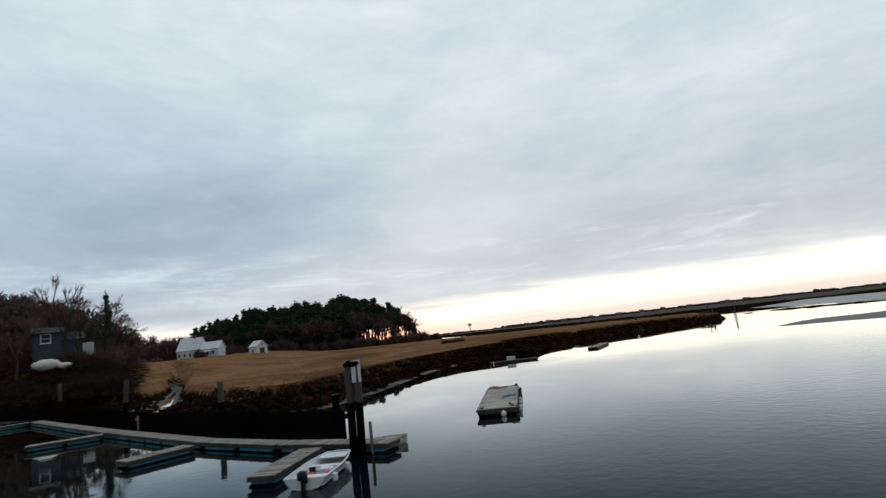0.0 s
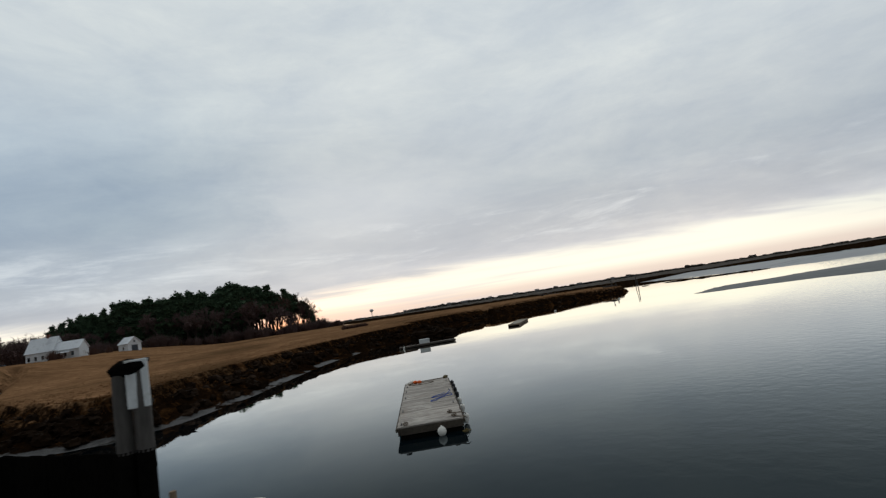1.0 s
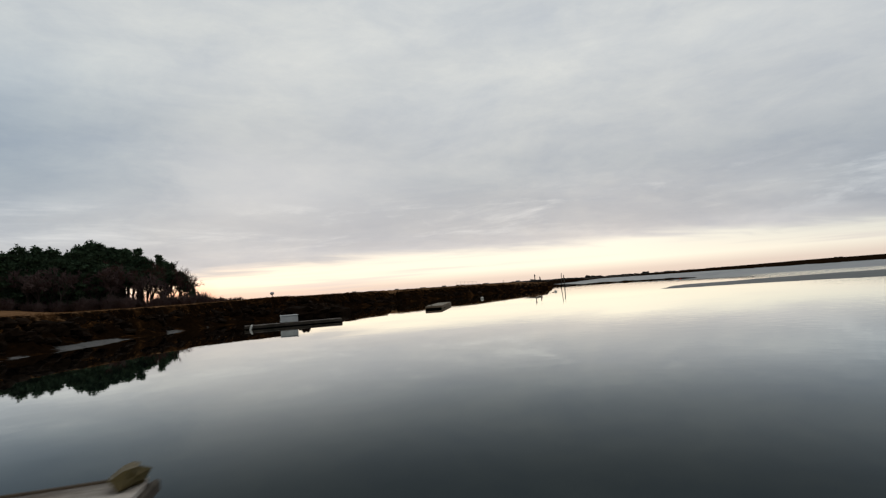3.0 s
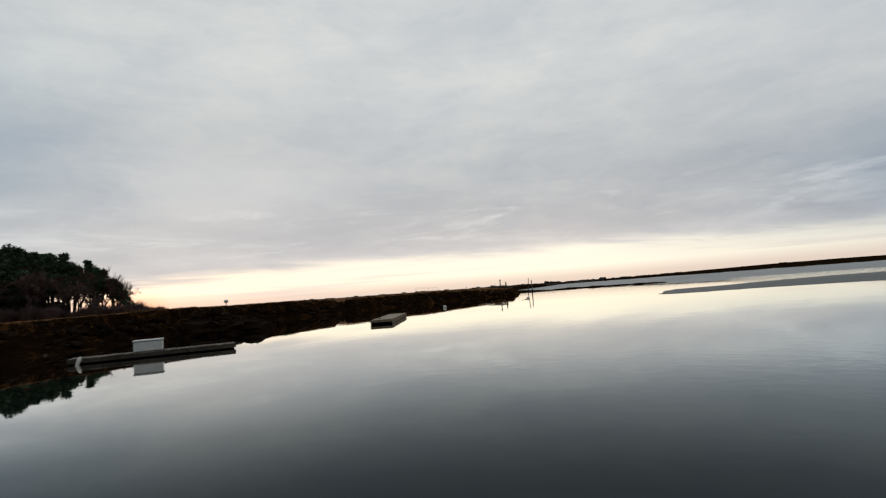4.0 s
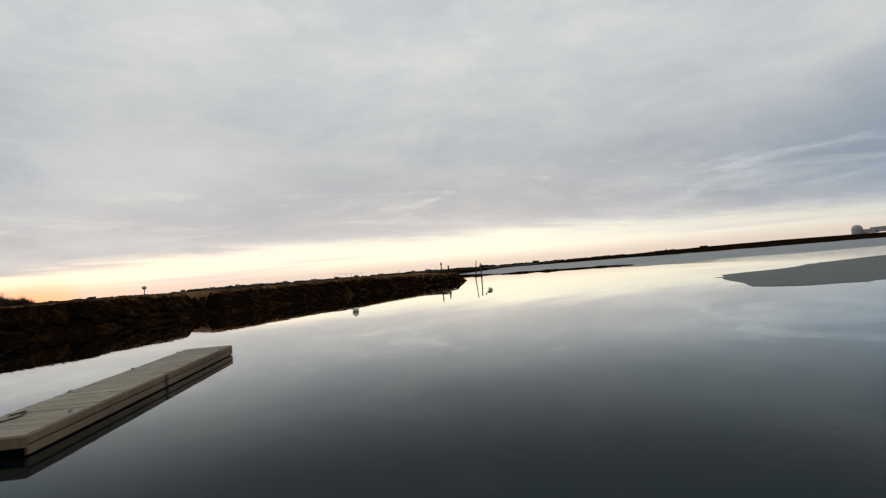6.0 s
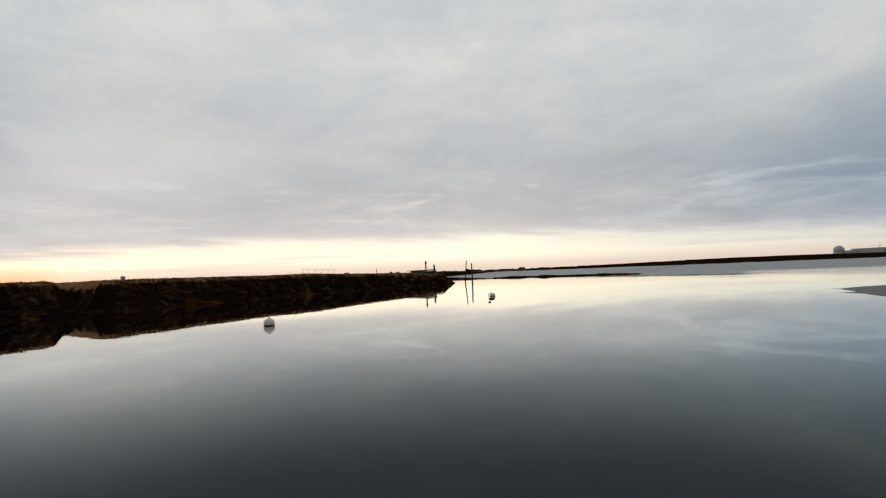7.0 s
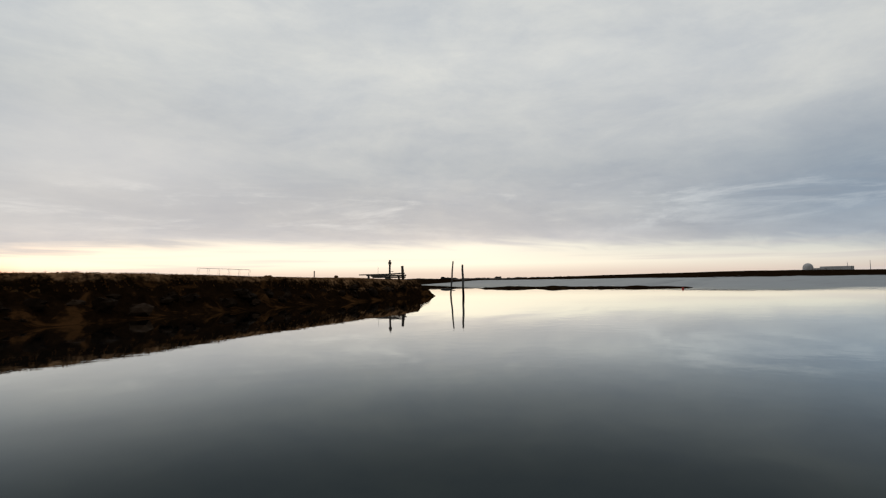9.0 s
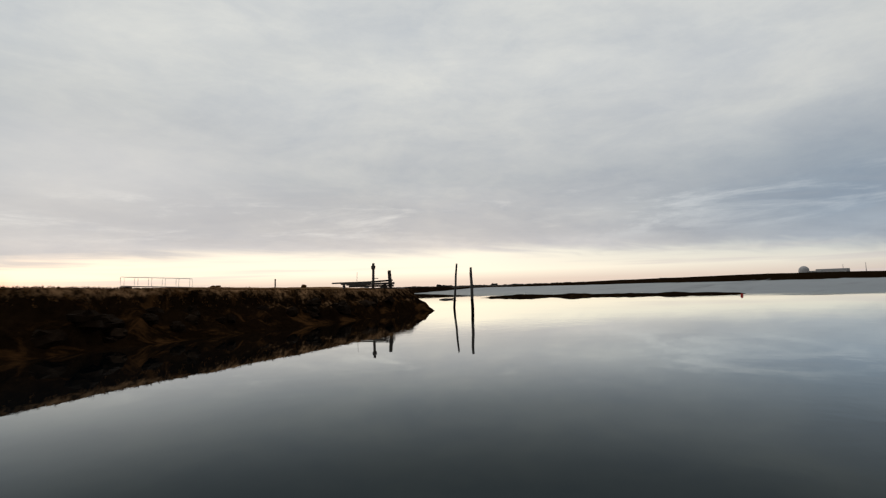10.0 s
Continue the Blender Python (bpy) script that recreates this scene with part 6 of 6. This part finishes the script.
# ---------------------------------------------------------------- distance
rf = random.Random(5)
tl = Geo()
for i in range(620):
    az = radians(-62 + 200 * i / 620 + rf.uniform(-0.2, 0.2))
    D = 1500 + rf.uniform(-120, 200)
    if az < radians(-14):
        D = 520 + rf.uniform(-60, 120)
    h = rf.uniform(1.5, 4.5) * (1.5 if rf.random() < 0.12 else 1.0) * (D / 1500)
    if az < radians(-14):
        h = rf.uniform(9, 15)
    if az > radians(52):
        h *= 1.2
    x, y = 30 + math.sin(az) * D, 60 + math.cos(az) * D
    z = ground_z(x, y) if az < radians(5) else 4.0
    wd = rf.uniform(8, 20) * (D / 1500) ** 0.6
    tl.lump((x, y, z), (wd, wd, h), rf, 0.35, 6, 7)
single("far_treeline", tl, FAR_DARK, "low dark line of woods along the horizon", "treeline", kind="stuff")
FARWALL = rough_stuff("far_house_walls", (0.10, 0.095, 0.095), (0.20, 0.19, 0.185), 0.05, 0.9, 0.1, 0.05)
town = [(0.075, 8, 3), (0.12, 12, 4), (0.16, 9, 6), (0.19, 16, 4), (0.24, 9, 5), (0.29, 14, 4), (0.33, 10, 5), (0.41, 12, 4), (0.47, 9, 5)]
for az, wdt, hgt in town:
    D = 1380
    ob = thing("far_house", "distant pale house on the horizon", "house", pose(30 + math.sin(az) * D, 60 + math.cos(az) * D, 3.5, 0, 0, -math.degrees(az)), "far houses")
    gable_block(ob, wdt * 1.1, 8, hgt * 0.4 + 1, hgt * 0.7 + 2.5, (0, 0, 0), FARWALL, FARWALL)
# water tower
wt = thing("water_tower", "distant white ball water tower", "water tower", pose(93, 2870, 2) @ Matrix.Scale(1.08, 4))
part("tank", Geo().lathe([(1.5, 24), (6, 27), (9.5, 31), (9.5, 35), (6, 39), (1, 40.5)], 18), SIGN_WHITE, wt, smooth=True)
part("stem", Geo().tube([(0, 0, 0), (0, 0, 3), (0, 0, 25)], [3.0, 1.8, 1.7], 12), SIGN_WHITE, wt)
# power station across the marsh
ps = thing("power_station", "distant grey domed power station", "power station", pose(2386, 1002, 10, 0, 0, 0))
# concrete paled: the haze of the distance is put into its colour
HAZED_CONC = rough_stuff("hazed_far_concrete", (0.42, 0.41, 0.41), (0.55, 0.53, 0.52), 0.05, 0.9, 0.1, 0.05)
part("dome", Geo().lathe([(18, -6), (18, 21)] + [(18 * math.cos(a), 21 + 18 * math.sin(a)) for a in [i * math.pi / 16 for i in range(1, 8)]] + [(0.5, 39)], 24), HAZED_CONC, ps, smooth=True)
part("turbine_hall", Geo().box(30, 100, 18, c=0.5, at=(20, -88, 16)), HAZED_CONC, ps)
part("annex", Geo().box(26, 40, 15, c=0.5, at=(12, -38, 12)), HAZED_CONC, ps)
part("mast", Geo().tube([(20, -122, 20), (20, -122, 40)], [1.2, 0.6], 6), HAZED_CONC, ps)
part("mast", Geo().tube([(25, -190, -6), (25, -190, 44)], [1.6, 0.6], 6), HAZED_CONC, ps)

# ---------------------------------------------------------------- loose ground cover
S_LINE = dense(SHORE, 0.5)


def shore_point(i, d):
    p, q = S_LINE[i], S_LINE[min(i + 1, len(S_LINE) - 1)]
    t = (q - p) / max(1e-6, np.linalg.norm(q - p))
    return p[0] - t[1] * d, p[1] + t[0] * d


keep = [i for i, p in enumerate(S_LINE) if -26 < p[0] < 69]
cl = Geo()
ds, xs, ys, sz = [], [], [], []
for _ in range(900):
    i = rf.choice(keep)
    d = rf.uniform(0.8, 4.2)
    x, y = shore_point(i, d)
    ds.append(d), xs.append(x), ys.append(y), sz.append(rf.uniform(0.10, 0.36))
SHORE_LINE = dense(SHORE, 3.0)
zs = bank_height(np.array(xs), np.array(ys), dist_to_line(np.array(xs), np.array(ys), SHORE_LINE))
cdist = dist_to_line(np.array(xs), np.array(ys), CREEK)
gdist = dist_to_line(np.array(xs), np.array(ys), GULLY)
for x, y, z, s, c, g in zip(xs, ys, zs, sz, cdist, gdist):
    if g > 2.0 and 0.05 < z < (1.35 if x < 14 else 0.85) and c > (2.2 if y > 50 else 0.5):
        cl.lump((x, y, z + s * 0.15), (s * rf.uniform(0.9, 1.7), s * rf.uniform(0.9, 1.5), s * rf.uniform(0.7, 1.1)), rf, 0.35, 6, 8)
for _ in range(150):
    i = rf.randrange(8, 34)
    side, reach = rf.choice((-1, 1)), 0.9 + abs(rf.gauss(0, 1.1))
    d = CREEK[i + 1] - CREEK[i]
    d = d / np.hypot(*d)
    x, y = CREEK[i][0] - d[1] * side * reach, CREEK[i][1] + d[0] * side * reach
    s, z = rf.uniform(0.08, 0.30), float(np.interp(y, *CREEK_BED)) + 0.10 * max(0.0, reach - 1.2)
    cl.lump((x, y, z + s * 0.2), (s * rf.uniform(0.9, 1.7), s * rf.uniform(0.9, 1.5), s * rf.uniform(0.6, 1.0)), rf, 0.35, 6, 8)
bl = Geo()
for x, y, z, rx, ry, rz in ((11.75, 79.0, 0.10, 1.3, 1.0, 0.68), (10.1, 78.7, 0.12, 1.4, 1.1, 0.75), (8.4, 78.4, 0.15, 1.5, 1.2, 0.82)):
    bl.lump((x, y, z), (rx, ry, rz), rf, 0.22, 9, 14)
single("peat_block", bl, CLOD, "large slumped block of dark peat at the water's edge", "peat block", smooth=False)
single("peat_clods", cl, CLOD, "fallen dark peat clods strewn down the bank", "peat clods", kind="stuff", smooth=False)

gb = Geo()
N_T = 16000
ii = [rf.choice(keep) for _ in range(N_T)]
dd = [2.4 + abs(rf.gauss(0, 1)) * (1.6 if rf.random() < 0.7 else 9) for _ in range(N_T)]
pts = [shore_point(i, d) for i, d in zip(ii, dd)]
gx_, gy_ = np.array([p[0] for p in pts]), np.array([p[1] for p in pts])
gz_ = bank_height(gx_, gy_, dist_to_line(gx_, gy_, SHORE_LINE))
gc_ = np.minimum(dist_to_line(gx_, gy_, CREEK), dist_to_line(gx_, gy_, GULLY))
for x, y, z, c in zip(gx_, gy_, gz_, gc_):
    if z + marsh_drop(x) < 1.5 or c < 1.8:
        continue
    for _ in range(3):
        a, h = rf.uniform(0, 6.28), rf.uniform(0.03, 0.10)
        lean = rf.uniform(0.2, 0.9)
        bx_, by_ = x + rf.uniform(-0.1, 0.1), y + rf.uniform(-0.1, 0.1)
        w = 0.02
        gb.v += [(bx_ - w * math.sin(a), by_ + w * math.cos(a), z - 0.03), (bx_ + w * math.sin(a), by_ - w * math.cos(a), z - 0.03), (bx_ + math.cos(a) * h * lean, by_ + math.sin(a) * h * lean, z + h)]
        k = len(gb.v)
        gb.f.append((k - 3, k - 2, k - 1))
single("marsh_grass", gb, HAY, "flattened brown salt hay along the marsh edge", "grass", kind="stuff")
